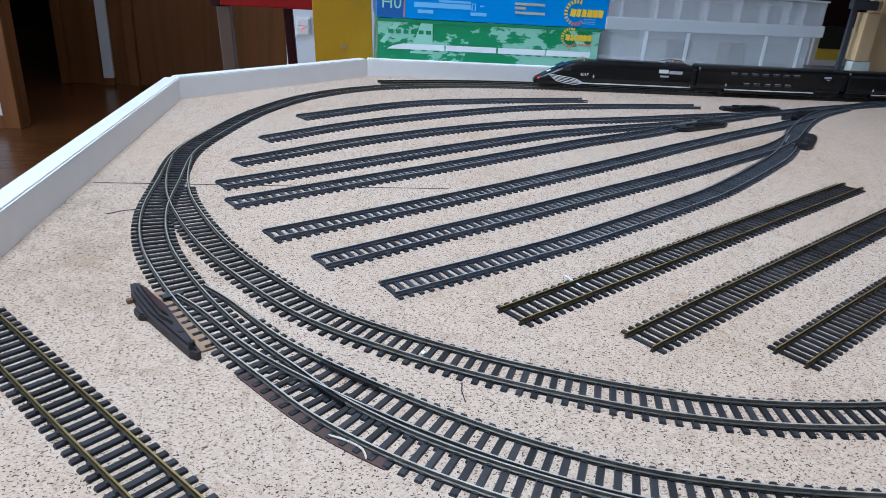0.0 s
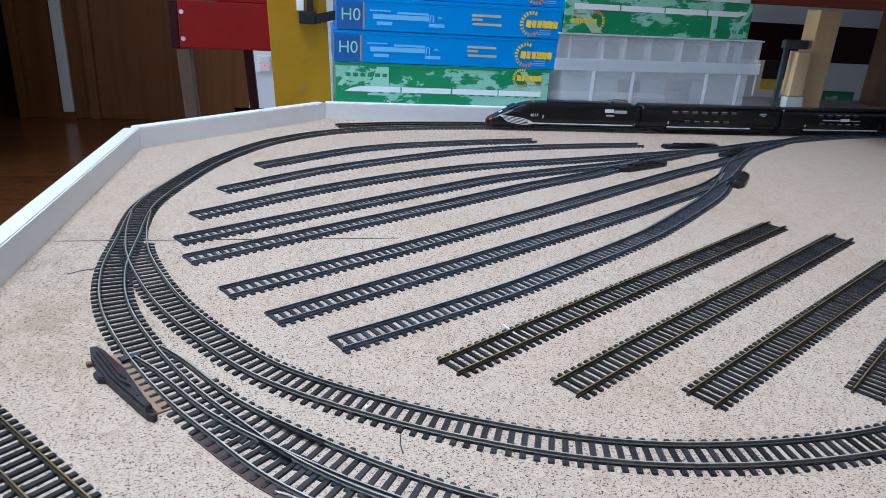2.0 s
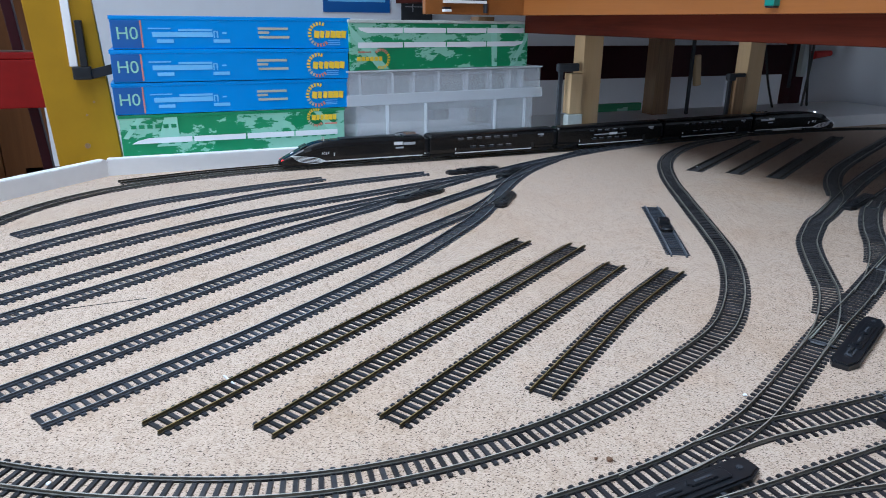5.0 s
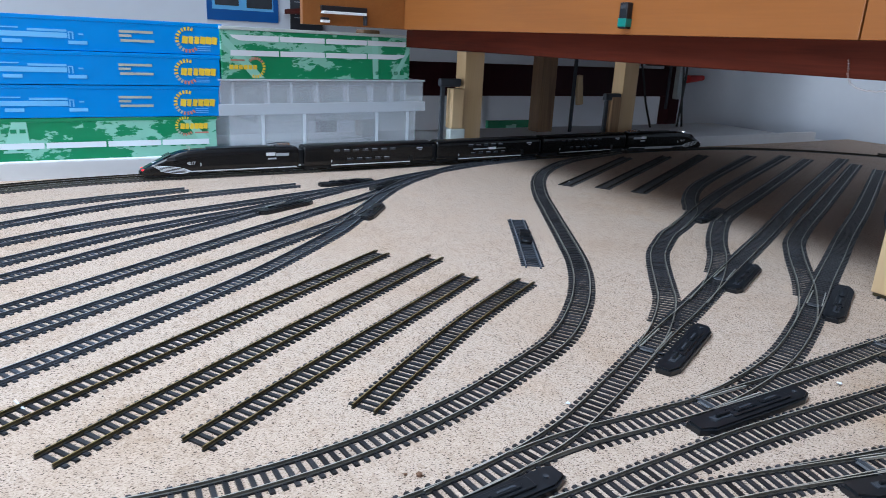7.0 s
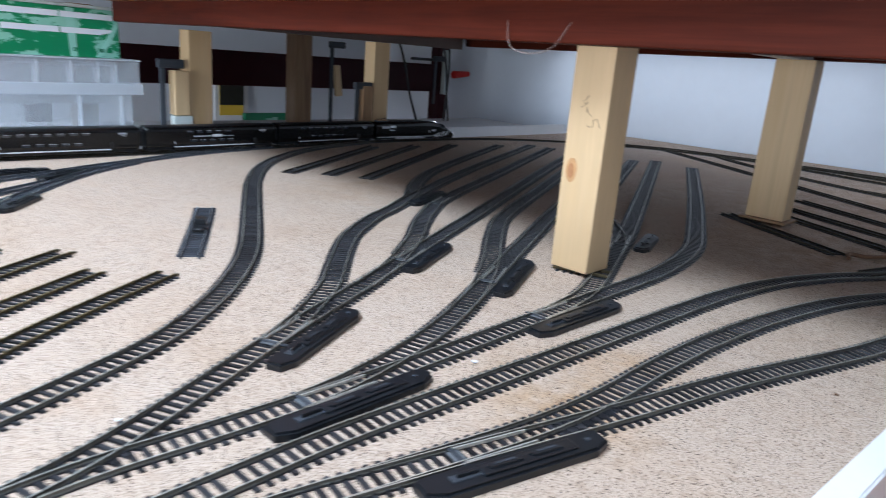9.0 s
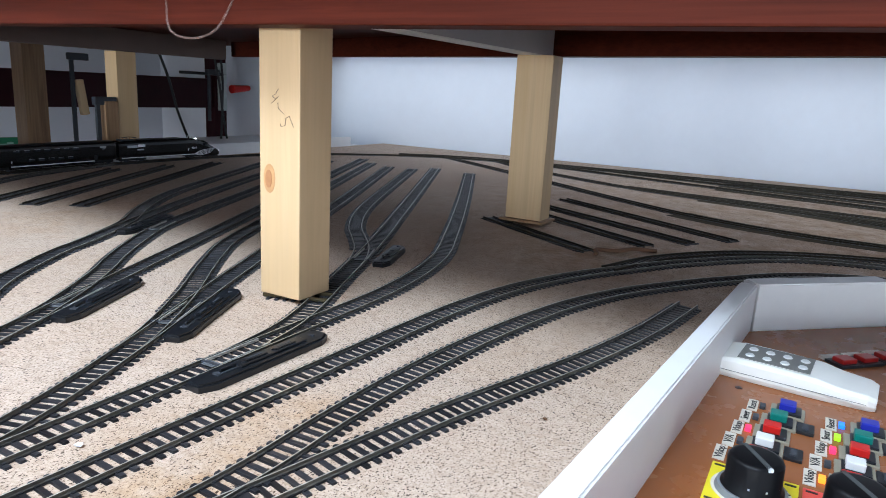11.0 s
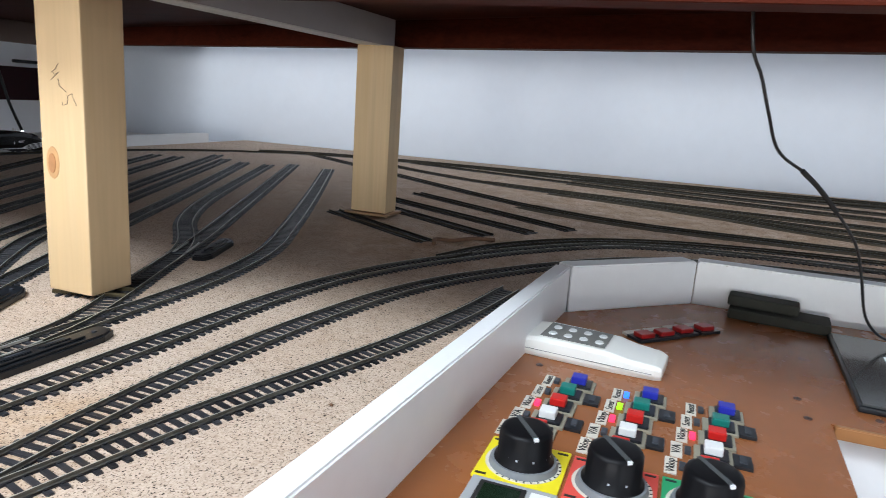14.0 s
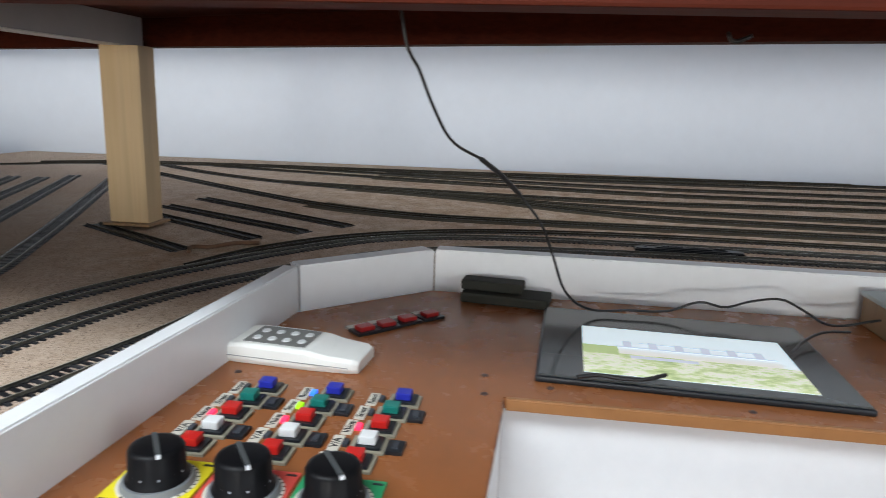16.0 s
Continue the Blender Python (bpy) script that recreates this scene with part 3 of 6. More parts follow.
track([(0.66, 0.222), (0.742, 0.222), (0.885, 0.213), (0.984, 0.207), (1.119, 0.199), (1.217, 0.194), (1.31, 0.186), (1.408, 0.168), (1.508, 0.132), (1.596, 0.085), (1.70, 0.020), (1.84, -0.11), (1.90, -0.30), (1.915, -0.6), (1.915, -1.4), (1.92, -2.2)], "loop", "track curving past the control panel, " + LOOP, "main line")
INNER = [(-0.138, 0.840), (-0.129, 0.775), (-0.114, 0.712), (-0.091, 0.652), (-0.058, 0.585), (-0.012, 0.517), (0.03, 0.468), (0.09, 0.424), (0.165, 0.384), (0.25, 0.353), (0.33, 0.341), (0.44, 0.344), (0.55, 0.368), (0.64, 0.402), (0.722, 0.441), (0.800, 0.503), (0.866, 0.573), (0.916, 0.640), (0.956, 0.705), (1.074, 0.905), (1.156, 1.040), (1.253, 1.170), (1.35, 1.262), (1.50, 1.355), (1.756, 1.432)]
track(INNER, "loop", "inner curve of the reversing loop, " + LOOP, "main line")
track([(-0.060, 0.502), (-0.043, 0.484), (0.001, 0.428), (0.045, 0.387), (0.105, 0.341), (0.157, 0.310), (0.208, 0.289), (0.30, 0.270), (0.40, 0.265), (0.507, 0.271), (0.560, 0.281), (0.614, 0.297), (0.660, 0.317), (0.706, 0.339), (0.767, 0.369), (0.840, 0.404),
       (0.914, 0.437), (0.991, 0.473), (1.08, 0.515), (1.16, 0.552), (1.307, 0.620), (1.401, 0.664), (1.68, 0.797), (2.439, 1.146)], "loop", "yard lead track branching to the sidings, " + LOOP, "yard tracks")
track([(0.47, 0.266), (0.54, 0.277), (0.604, 0.282), (0.688, 0.277), (0.781, 0.273), (0.89, 0.273), (1.06, 0.277), (1.181, 0.278), (1.30, 0.281), (1.40, 0.295), (1.49, 0.319), (1.625, 0.377), (1.90, 0.504), (2.40, 0.745)], "loop", "long yard track with bright worn rails, " + LOOP, "yard tracks")
track([(0.720, 0.346), (0.767, 0.370), (0.826, 0.403), (0.887, 0.447), (0.925, 0.480), (0.962, 0.520), (1.029, 0.592), (1.068, 0.629), (1.11, 0.660), (1.175, 0.703), (1.22, 0.725), (1.347, 0.795), (1.481, 0.868), (1.69, 0.971), (2.286, 1.243)], "loop", "yard siding under the upper deck, " + LOOP, "yard tracks")
track([(1.20, 0.716), (1.27, 0.755), (1.347, 0.805), (1.42, 0.872), (1.49, 0.928), (1.56, 0.975), (1.66, 1.030), (2.161, 1.273)], "loop", "yard siding under the upper deck, " + LOOP, "yard tracks")
track([(0.95, 0.452), (1.007, 0.482), (1.086, 0.533), (1.155, 0.586), (1.195, 0.622), (1.258, 0.672), (1.345, 0.732), (1.428, 0.774), (1.67, 0.884), (2.30, 1.175)], "loop", "yard siding under the upper deck, " + LOOP, "yard tracks")
track([(0.74, 0.274), (0.80, 0.281), (0.863, 0.294), (0.922, 0.312), (1.00, 0.345), (1.092, 0.389), (1.204, 0.444), (1.329, 0.503), (1.46, 0.566), (1.737, 0.692), (2.34, 0.98)], "loop", "yard siding under the upper deck, " + LOOP, "yard tracks")
track([(0.97, 0.331), (1.03, 0.360), (1.092, 0.398), (1.16, 0.446), (1.215, 0.490), (1.276, 0.537), (1.34, 0.582), (1.424, 0.626), (1.70, 0.754), (2.365, 1.063)], "loop", "yard siding under the upper deck, " + LOOP, "yard tracks")
track([(1.06, 0.277), (1.153, 0.293), (1.311, 0.356), (1.459, 0.418), (1.726, 0.542), (2.417, 0.868)], "loop", "yard siding behind the post, " + LOOP, "yard tracks")
track([(1.32, 0.360), (1.39, 0.391), (1.45, 0.428), (1.50, 0.470), (1.55, 0.514), (1.618, 0.561), (1.70, 0.608), (1.789, 0.652), (2.347, 0.905)], "loop", "yard siding behind the post, " + LOOP, "yard tracks")
track([(0.40, 0.228), (0.50, 0.214), (0.60, 0.196), (0.72, 0.172), (0.80, 0.155), (0.876, 0.142), (0.945, 0.137), (1.019, 0.138), (1.106, 0.136), (1.19, 0.129), (1.28, 0.116), (1.387, 0.092), (1.485, 0.053), (1.562, 0.006), (1.625, -0.038), (1.74, -0.14), (1.81, -0.30), (1.84, -0.6), (1.85, -1.4)], "loop", "track running beside the control panel wall, " + LOOP, "main line")
track([(0.70, 0.176), (0.818, 0.146), (0.929, 0.116), (1.065, 0.081), (1.239, 0.026), (1.352, -0.001), (1.478, -0.020)], "loop", "dead-end siding by the white panel wall, " + LOOP, "yard tracks")
track([(-0.188, 0.471), (-0.087, 0.361), (-0.033, 0.303), (0.045, 0.220)], "brass", BRASS, "loose tracks")

# grey fan of sidings
for pts in ([(-0.019, 1.064), (0.157, 1.192), (0.33, 1.248), (0.489, 1.281)],
            [(-0.057, 0.933), (0.072, 1.039), (0.22, 1.127), (0.354, 1.190), (0.52, 1.232), (0.703, 1.260)],
            [(-0.076, 0.826), (0.076, 0.942), (0.30, 1.063), (0.525, 1.128), (0.715, 1.185), (0.825, 1.218), (0.998, 1.293), (1.218, 1.372), (1.42, 1.415)],
            [(-0.062, 0.688), (0.083, 0.777), (0.203, 0.850), (0.33, 0.930), (0.37, 0.955), (0.457, 1.003), (0.506, 1.030), (0.57, 1.072), (0.681, 1.143), (0.80, 1.208)],
            [(-0.080, 0.743), (0.081, 0.846), (0.200, 0.920), (0.336, 1.000), (0.378, 1.019), (0.468, 1.056), (0.54, 1.082), (0.64, 1.122)],
            [(0.080, 0.505), (0.137, 0.535), (0.213, 0.577), (0.256, 0.602), (0.334, 0.653), (0.40, 0.698), (0.47, 0.748), (0.532, 0.800), (0.588, 0.850), (0.660, 0.918), (0.740, 1.014), (0.785, 1.073), (0.880, 1.178), (0.966, 1.250), (1.166, 1.366), (1.35, 1.412)],
            [(0.028, 0.553), (0.143, 0.622), (0.211, 0.662), (0.32, 0.730), (0.417, 0.791), (0.51, 0.851), (0.555, 0.882), (0.615, 0.922), (0.680, 0.968), (0.742, 1.025), (0.78, 1.068)],
            [(-0.017, 0.608), (0.145, 0.704), (0.207, 0.742), (0.356, 0.838), (0.436, 0.892), (0.533, 0.958), (0.588, 0.993), (0.651, 1.035), (0.72, 1.077), (0.796, 1.125), (0.93, 1.225)]):
    track(pts, "grey", GREY, "grey siding fan")
for a, b in (((0.163, 0.462), (0.668, 0.781)), ((0.244, 0.425), (0.731, 0.734)), ((0.340, 0.402), (0.733, 0.645)), ((0.474, 0.394), (0.798, 0.594))):
    mid = ((a[0] + b[0]) / 2, (a[1] + b[1]) / 2)
    line = track([a, mid, b] if a[0] < 0.4 else [a, (0.558, 0.453), (0.660, 0.522), (0.792, 0.599)], "brass", BRASS, "loose tracks", overhang=0.006)
    owner = [o for o in scene.objects if o.type == "EMPTY" and o.name.startswith("track")][-1]
    d = line[-1] - line[-4]
    yaw = math.atan2(d[1], d[0])
    for s in (-1, 1):
        x, y = line[-1][0] - s * GAUGE * math.sin(yaw), line[-1][1] + s * GAUGE * math.cos(yaw)
        part("joiner", turned(box(-0.004, 0.006, -0.0014, 0.0014, 0.0011, 0.0030, 0.0003), x, y, 0, math.degrees(yaw)), BRASSRAIL, owner, "tarnished brass rail joiner")
track([(0.974, 0.872), (0.907, 0.757), (0.839, 0.643)], "grey", "short loose straight of grey track with an uncoupler", "loose tracks")
uncoupler = thing("uncoupler", 0.909, 0.757, 0.003, "small black uncoupling ramp box on the loose track", "uncoupler")
part("base", turned(box(-0.018, 0.018, -0.009, 0.009, 0, 0.003, 0.001), 0.909, 0.757, 0.0033, 59), BLACKPLASTIC, uncoupler)
part("block", turned(box(-0.008, 0.008, -0.008, 0.008, 0, 0.011, 0.001), 0.916, 0.770, 0.0033, 59), BLACKPLASTIC, uncoupler)
part("disc", cyl(0.903, 0.745, 0.006, 0.0085, 0.0085, 0.0070, 20), BLACKPLASTIC, uncoupler)
for a, b in (((1.263, 1.088), (1.712, 1.353)), ((1.326, 1.037), (1.856, 1.337)), ((1.374, 0.974), (2.0, 1.323))):
    track([a, ((a[0] + b[0]) / 2, (a[1] + b[1]) / 2), b], "brass", "dark loose track lying under the upper deck", "loose tracks", True)
for a, b in (((1.812, 0.401), (1.668, 0.160)), ((1.925, 0.352), (1.776, 0.094)), ((2.032, 0.393), (1.848, 0.038)), ((2.150, 0.374), (1.923, -0.020))):
    track([a, ((a[0] + b[0]) / 2, (a[1] + b[1]) / 2), b], "brass", "dark loose track lying beneath the far post", "loose tracks", True)
for pts in ([(2.75, 1.02), (2.62, 0.82), (2.508, 0.65), (2.275, 0.308), (2.15, 0.10), (2.085, -0.10), (2.085, -0.4), (2.10, -0.7), (2.12, -1.3), (2.15, -2.2)],
            [(2.80, 0.85), (2.70, 0.72), (2.58, 0.52), (2.47, 0.25), (2.41, -0.05), (2.337, -0.287), (2.268, -0.44), (2.22, -0.62), (2.215, -0.8), (2.23, -1.3), (2.26, -2.2)],
            [(2.43, 0.05), (2.385, -0.2), (2.34, -0.5), (2.325, -0.75), (2.35, -1.3), (2.38, -2.2)],
            [(2.50, 0.32), (2.47, 0.0), (2.452, -0.3), (2.452, -0.65), (2.48, -0.85), (2.53, -1.3), (2.56, -2.2)],
            [(2.81, 0.66), (2.74, 0.3), (2.68, -0.1), (2.63, -0.6), (2.63, -0.8), (2.67, -1.3), (2.70, -2.2)],
            [(2.85, 0.45), (2.81, 0.1), (2.77, -0.3), (2.765, -0.7), (2.82, -1.3), (2.86, -2.2)],
            [(2.885, 0.15), (2.885, -0.3), (2.93, -0.8), (3.01, -1.4), (3.05, -2.2)],
            [(1.58, 0.105), (1.70, 0.06), (1.83, -0.04), (1.93, -0.2), (1.985, -0.45), (2.0, -0.95), (2.02, -2.2)],
            [(2.68, 1.17), (2.80, 0.99), (2.875, 0.65), (2.915, 0.3), (2.945, 0.0), (3.005, -0.4), (3.085, -0.9), (3.16, -1.4)]):
    track(pts, "loop", "long station track along the wall, " + LOOP, "station tracks", True)

# ---- point motors ----


def point_motor(x0, y0, x1, y1, wide=0.023, label="black plastic point motor box beside a turnout"):
    """A long low box with clipped corners, a raised lid and a slot."""
    t = thing("point_motor", (x0 + x1) / 2, (y0 + y1) / 2, 0, label, "point motor", "point motors")
    d = math.hypot(x1 - x0, y1 - y0)
    yaw = math.degrees(math.atan2(y1 - y0, x1 - x0))
    h, w = d / 2, wide / 2
    k = 0.014

    def put(name, bm, m):
        return part(name, turned(bm, (x0 + x1) / 2, (y0 + y1) / 2, 0, yaw), m, t)

    put("housing", prism([(-h, -w + 0.006), (-h + k, -w), (h - k, -w), (h, -w + 0.006), (h, w - 0.003), (h - 0.006, w), (-h + 0.006, w), (-h, w - 0.003)], 0.0, 0.0068, 0.0018), BLACKPLASTIC)
    put("lid", box(-h * 0.42, h * 0.62, -w * 0.52, w * 0.5, 0.0066, 0.0088, 0.001), BLACKPLASTIC)
    for sx in (-0.16, 0.30):
        put("rib", prism([(h * (sx - 0.16), -w * 0.30), (h * (sx + 0.16), -w * 0.30), (h * (sx + 0.20), 0), (h * (sx + 0.16), w * 0.28), (h * (sx - 0.16), w * 0.28), (h * (sx - 0.20), 0)], 0.0087, 0.0100, 0.0005), BLACKPLASTIC)
        put("groove", box(h * (sx - 0.11), h * (sx + 0.11), -w * 0.10, w * 0.08, 0.0100, 0.0103), GREYPLASTIC)
    put("side_flange", box(-h * 0.80, h * 0.80, w - 0.0004, w + 0.0016, 0.0, 0.0030, 0.0004), BLACKPLASTIC)
    put("slot", prism([(-h * 0.72, -0.0035), (-h * 0.38, -0.0035), (-h * 0.38, 0.0035), (-h * 0.72, 0.0035)], 0.0068, 0.0077, 0.0004), GREYPLASTIC)
    put("lever", box(-h * 0.66, -h * 0.44, -0.0012, 0.0012, 0.0076, 0.0105, 0.0005), BLACKPLASTIC)
    put("screw", cyl(h * 0.8, 0, 0.0066, 0.0078, 0.0022, None, 12), GREYPLASTIC)
    return t


for a in ((0.762, 0.333, 0.890, 0.393), (0.706, 0.249, 0.852, 0.249), (1.288, 0.738, 1.415, 0.790), (1.026, 0.462, 1.152, 0.520), (1.055, 0.343, 1.188, 0.406),
          (0.998, 0.251, 1.143, 0.247), (0.740, 0.140, 0.882, 0.104), (1.385, 0.352, 1.487, 0.386), (0.42, 0.240, 0.566, 0.250)):
    point_motor(*a)
for a in ((0.567, 1.058, 0.678, 1.112), (0.743, 1.242, 0.868, 1.256), (0.722, 0.962, 0.790, 1.045), (0.830, 1.170, 0.915, 1.240)):
    point_motor(*a, 0.024, "dark grey point motor box in the grey siding fan")
point_motor(1.872, -0.68, 1.872, -0.51, 0.024)


def blades(x, y):
    """Point blades, stretcher bar and check pads of the turnout nearest to a motor."""
    line = min(LINES, key=lambda l: float(np.min(np.hypot(l[:, 0] - x, l[:, 1] - y))))
    i = int(np.argmin(np.hypot(line[:, 0] - x, line[:, 1] - y)))
    i = min(max(i, 3), len(line) - 4)
    p, d = line[i], line[i + 3] - line[i - 3]
    yaw = math.degrees(math.atan2(d[1], d[0]))
    t = thing("turnout_blades", p[0], p[1], 0.0026, "bright point blades and stretcher bar of a turnout", "turnout", "turnout blades")
    for s, turn in ((-1, 1.6), (1, -0.6)):
        b = turned(box(-0.030, 0.030, -0.0006, 0.0006, 0.0020, 0.0043), 0, s * (GAUGE - 0.0026), 0, turn)
        part("blade", turned(b, p[0], p[1], 0, yaw), BLADE, t)
    part("stretcher_bar", turned(box(-0.033, -0.029, -0.0165, 0.0165, 0.0026, 0.0036, 0.0003), p[0], p[1], 0, yaw), GREYPLASTIC, t)
    part("pad", turned(box(-0.036, -0.027, -0.0065, 0.0065, 0.0026, 0.0034, 0.0004), p[0], p[1], 0, yaw), PADGREY, t)


for x, y in ((0.826, 0.363), (0.779, 0.249), (1.351, 0.764), (1.09, 0.491), (1.122, 0.375), (1.07, 0.249), (0.811, 0.122), (1.436, 0.369), (0.493, 0.245), (0.756, 1.004), (0.62, 1.085)):
    blades(x, y)

guard = thing("guard_rails", 0.03, 0.36, 0.0015, "black check rails of the curved turnout", "turnout", "turnout blades")
for line, x0, x1, side in ((MAIN, 0.011, 0.045, -1), (LINES[5], 0.027, 0.064, 1)):
    piece = line[(line[:, 0] > x0) & (line[:, 0] < x1) & (line[:, 1] < 0.6)]
    part("guard_rail", rail(piece, side * (GAUGE - 0.0028), 0.0, ((-0.0007, 0.0016), (-0.0007, 0.0044), (0.0007, 0.0044), (0.0007, 0.0016))), BLACKPLASTIC, guard)

opened = thing("point_motor", -0.07, 0.46, 0, "broken black point motor with its brown base strip exposed", "point motor", "point motors")
yaw = math.degrees(math.atan2(0.417 - 0.507, -0.044 + 0.103))
part("housing", turned(prism([(-0.056, -0.003), (-0.040, -0.0075), (-0.006, -0.0085), (0.052, -0.0035), (0.057, -0.001), (0.056, 0.002), (0.02, 0.004), (-0.012, 0.006), (-0.050, 0.003)], 0, 0.0075, 0.002), -0.069, 0.463, 0, yaw), MOTORGREY, opened)
part("ridge", turned(prism([(-0.040, -0.0035), (0.006, -0.0045), (0.020, -0.001), (0.006, 0.003), (-0.036, 0.0015)], 0.0072, 0.0120, 0.0018), -0.069, 0.463, 0, yaw), MOTORGREY, opened)
part("label", turned(prism([(-0.030, -0.0022), (0.002, -0.0030), (0.010, -0.0008), (0.002, 0.0012), (-0.028, 0.0004)], 0.0120, 0.0123), -0.069, 0.463, 0, yaw), PLUM, opened, "dark plum-red label")
part("terminal", turned(box(-0.040, -0.036, -0.0115, -0.0065, 0.0, 0.003, 0.0006), -0.069, 0.463, 0, yaw), RUSTWIRE, opened, "rusty copper terminal")
part("pin", turned(cyl(0.050, -0.001, 0.006, 0.0105, 0.0026, 0.0020, 12), -0.069, 0.463, 0, yaw), BLACKPLASTIC, opened)
part("hole", turned(cyl(0.030, 0.000, 0.0074, 0.0079, 0.0020, None, 12), -0.069, 0.463, 0, yaw), INK, opened)
part("lug", turned(prism([(-0.020, -0.0125), (-0.010, -0.0125), (-0.006, -0.008), (-0.024, -0.008)], 0.0, 0.005, 0.001), -0.069, 0.463, 0, yaw), MOTORGREY, opened)
part("base_strip", turned(box(-0.042, 0.050, 0.0045, 0.0135, 0.0, 0.0014), -0.069, 0.463, 0, yaw), CARDTAN, opened, "bare brown card base strip")
part("drawbar", turned(box(-0.003, 0.003, -0.001, 0.013, 0.002, 0.0040, 0.0005), -0.076, 0.492, 0, yaw), GREYPLASTIC, opened)

# ---- posts and upper deck ----


def post(name, x0, x1, y0, y1, z0, z1, m, label):
    return solid(name, box(x0, x1, y0, y1, z0, z1, 0.0015), m, label, "post", group="deck posts")


post("wooden_post", 1.200, 1.250, 0.326, 0.380, 0.0056, 0.285, PINE, "square light pine post with a knot and pencil marks")
post("wooden_post", 1.806, 1.852, 0.296, 0.364, 0.0092, 0.297, PINE, "square pine post standing on loose dark tracks")
post("wooden_post", 1.300, 1.362, 1.60, 1.65, 0.030, 0.272, PINE, "pine post standing on the shelf behind the layout")
post("wooden_post", 1.905, 1.967, 1.60, 1.65, 0.030, 0.285, PINE, "pine post under the far end of the deck")
# the next two posts carry the rear shade in their darker pine colour
post("wooden_post", 1.860, 1.928, 1.97, 2.03, -0.012, 0.32, PINE_DARK, "wooden post behind the deck, coloured brown for shade")
post("wooden_post", 1.150, 1.205, 1.97, 2.03, -0.012, 0.32, PINE_DARK, "wooden post behind the crates, coloured brown for shade")
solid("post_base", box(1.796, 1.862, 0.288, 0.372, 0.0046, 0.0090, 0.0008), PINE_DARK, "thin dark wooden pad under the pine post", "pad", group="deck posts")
base = thing("track_piece", 1.22, 0.35, 0, "short rusty track piece squeezed under the pine post", "track")
for s in (-1, 1):
    part("rail", turned(box(-0.036, 0.036, s * 0.0105 - 0.001, s * 0.0105 + 0.001, 0.0016, 0.0054), 1.222, 0.346, 0, 110), BRASSRAIL, base)
for k in range(7):
    ob = new("sleeper", SL["brass"])
    ob.parent, ob.matrix_parent_inverse = base, BASE[base.name]
    ob.matrix_basis = pose(*(U * c for c in (1.222 + 0.0095 * (k - 3) * math.cos(math.radians(110)), 0.346 + 0.0095 * (k - 3) * math.sin(math.radians(110)), 0)), 0, 0, 110)


def oval(a, b):
    bm = cyl(0, 0, 0, 0.0008, 1, 0.97, 24)
    bmesh.ops.scale(bm, vec=(a, b, 1), verts=bm.verts)
    return bm


knot = thing("knot_marks", 1.2, 0.35, 0.15, "brown knot and pencil strokes on the pine post", "marks")
part("knot", turned(oval(0.0155, 0.0080), 1.2004, 0.3665, 0.131, 0, 0, -90), KNOTEDGE, knot)
part("knot_heart", turned(oval(0.0095, 0.0045), 1.1998, 0.3672, 0.1305, 0, 0, -90), KNOTHEART, knot)
for stroke in (((0.3537, 0.222), (0.3561, 0.2195), (0.3573, 0.2171), (0.3622, 0.2146), (0.3585, 0.2122), (0.3537, 0.2146), (0.3634, 0.2073)),
               ((0.3549, 0.2085), (0.3537, 0.2024), (0.3463, 0.1976)),
               ((0.3512, 0.1878), (0.3512, 0.1854), (0.3488, 0.1854), (0.3451, 0.1866), (0.3439, 0.1939), (0.3451, 0.1939)),
               ((0.3439, 0.1939), (0.339, 0.1963), (0.339, 0.1951), (0.3341, 0.1854))):
    part("pencil_stroke", tube([(1.1998, y, z) for y, z in stroke], 0.00026, 5), INK, knot)

fascia = thing("deck_fascia", 1.12, 0.4, 0.32, "orange beech veneer front of the upper deck", "fascia", kind="structure")
part("fascia_board", box(1.118, 1.138, 0.422, 1.646, 0.322, 0.47, 0.001), BEECH, fascia)
part("fascia_board", box(1.118, 1.138, -1.3, 0.4195, 0.322, 0.47, 0.001), BEECH, fascia)
part("fascia_end", box(0.84, 1.1175, 1.626, 1.646, 0.322, 0.47, 0.001), BEECH, fascia)
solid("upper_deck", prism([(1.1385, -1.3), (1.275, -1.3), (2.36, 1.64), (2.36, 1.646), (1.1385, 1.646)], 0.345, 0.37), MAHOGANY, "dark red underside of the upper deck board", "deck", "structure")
# unseen board, added to keep ceiling light off the area behind the deck
solid("rear_shade_board", box(1.14, 3.05, 1.662, 2.742, 0.372, 0.39), MAHOGANY, "unseen dark board added to shade the trestles", "deck", "structure")
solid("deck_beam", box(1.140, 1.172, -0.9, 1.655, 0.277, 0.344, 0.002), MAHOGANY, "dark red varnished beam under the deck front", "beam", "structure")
# white batten, greyed in its colour for the shade under the deck
solid("deck_batten", turned(box(-0.36, 0.33, -0.018, 0.018, 0.298, 0.3445, 0.0015), 1.53, 0.345, 0, -1.5), SHADEDWHITE, "white batten across the two posts, greyed for shade", "beam", "structure")
# bright strip paints the light caught along the batten's lower edge
solid("batten_bright_edge", turned(box(-0.36, 0.33, -0.0185, 0.0185, 0.2962, 0.2979, 0.0004), 1.53, 0.345, 0, -1.5), REMOTEGREY, "thin white strip standing for the batten's lit underside", "trim", "structure")
# far batten is darker and browner than the near one
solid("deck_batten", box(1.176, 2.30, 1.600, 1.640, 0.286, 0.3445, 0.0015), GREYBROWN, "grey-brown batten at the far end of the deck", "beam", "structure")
a = Vector((2.36, 1.64, 0))
b = Vector((1.33, -1.15, 0))
n = Vector((b.y - a.y, a.x - b.x, 0)).normalized() * -0.03
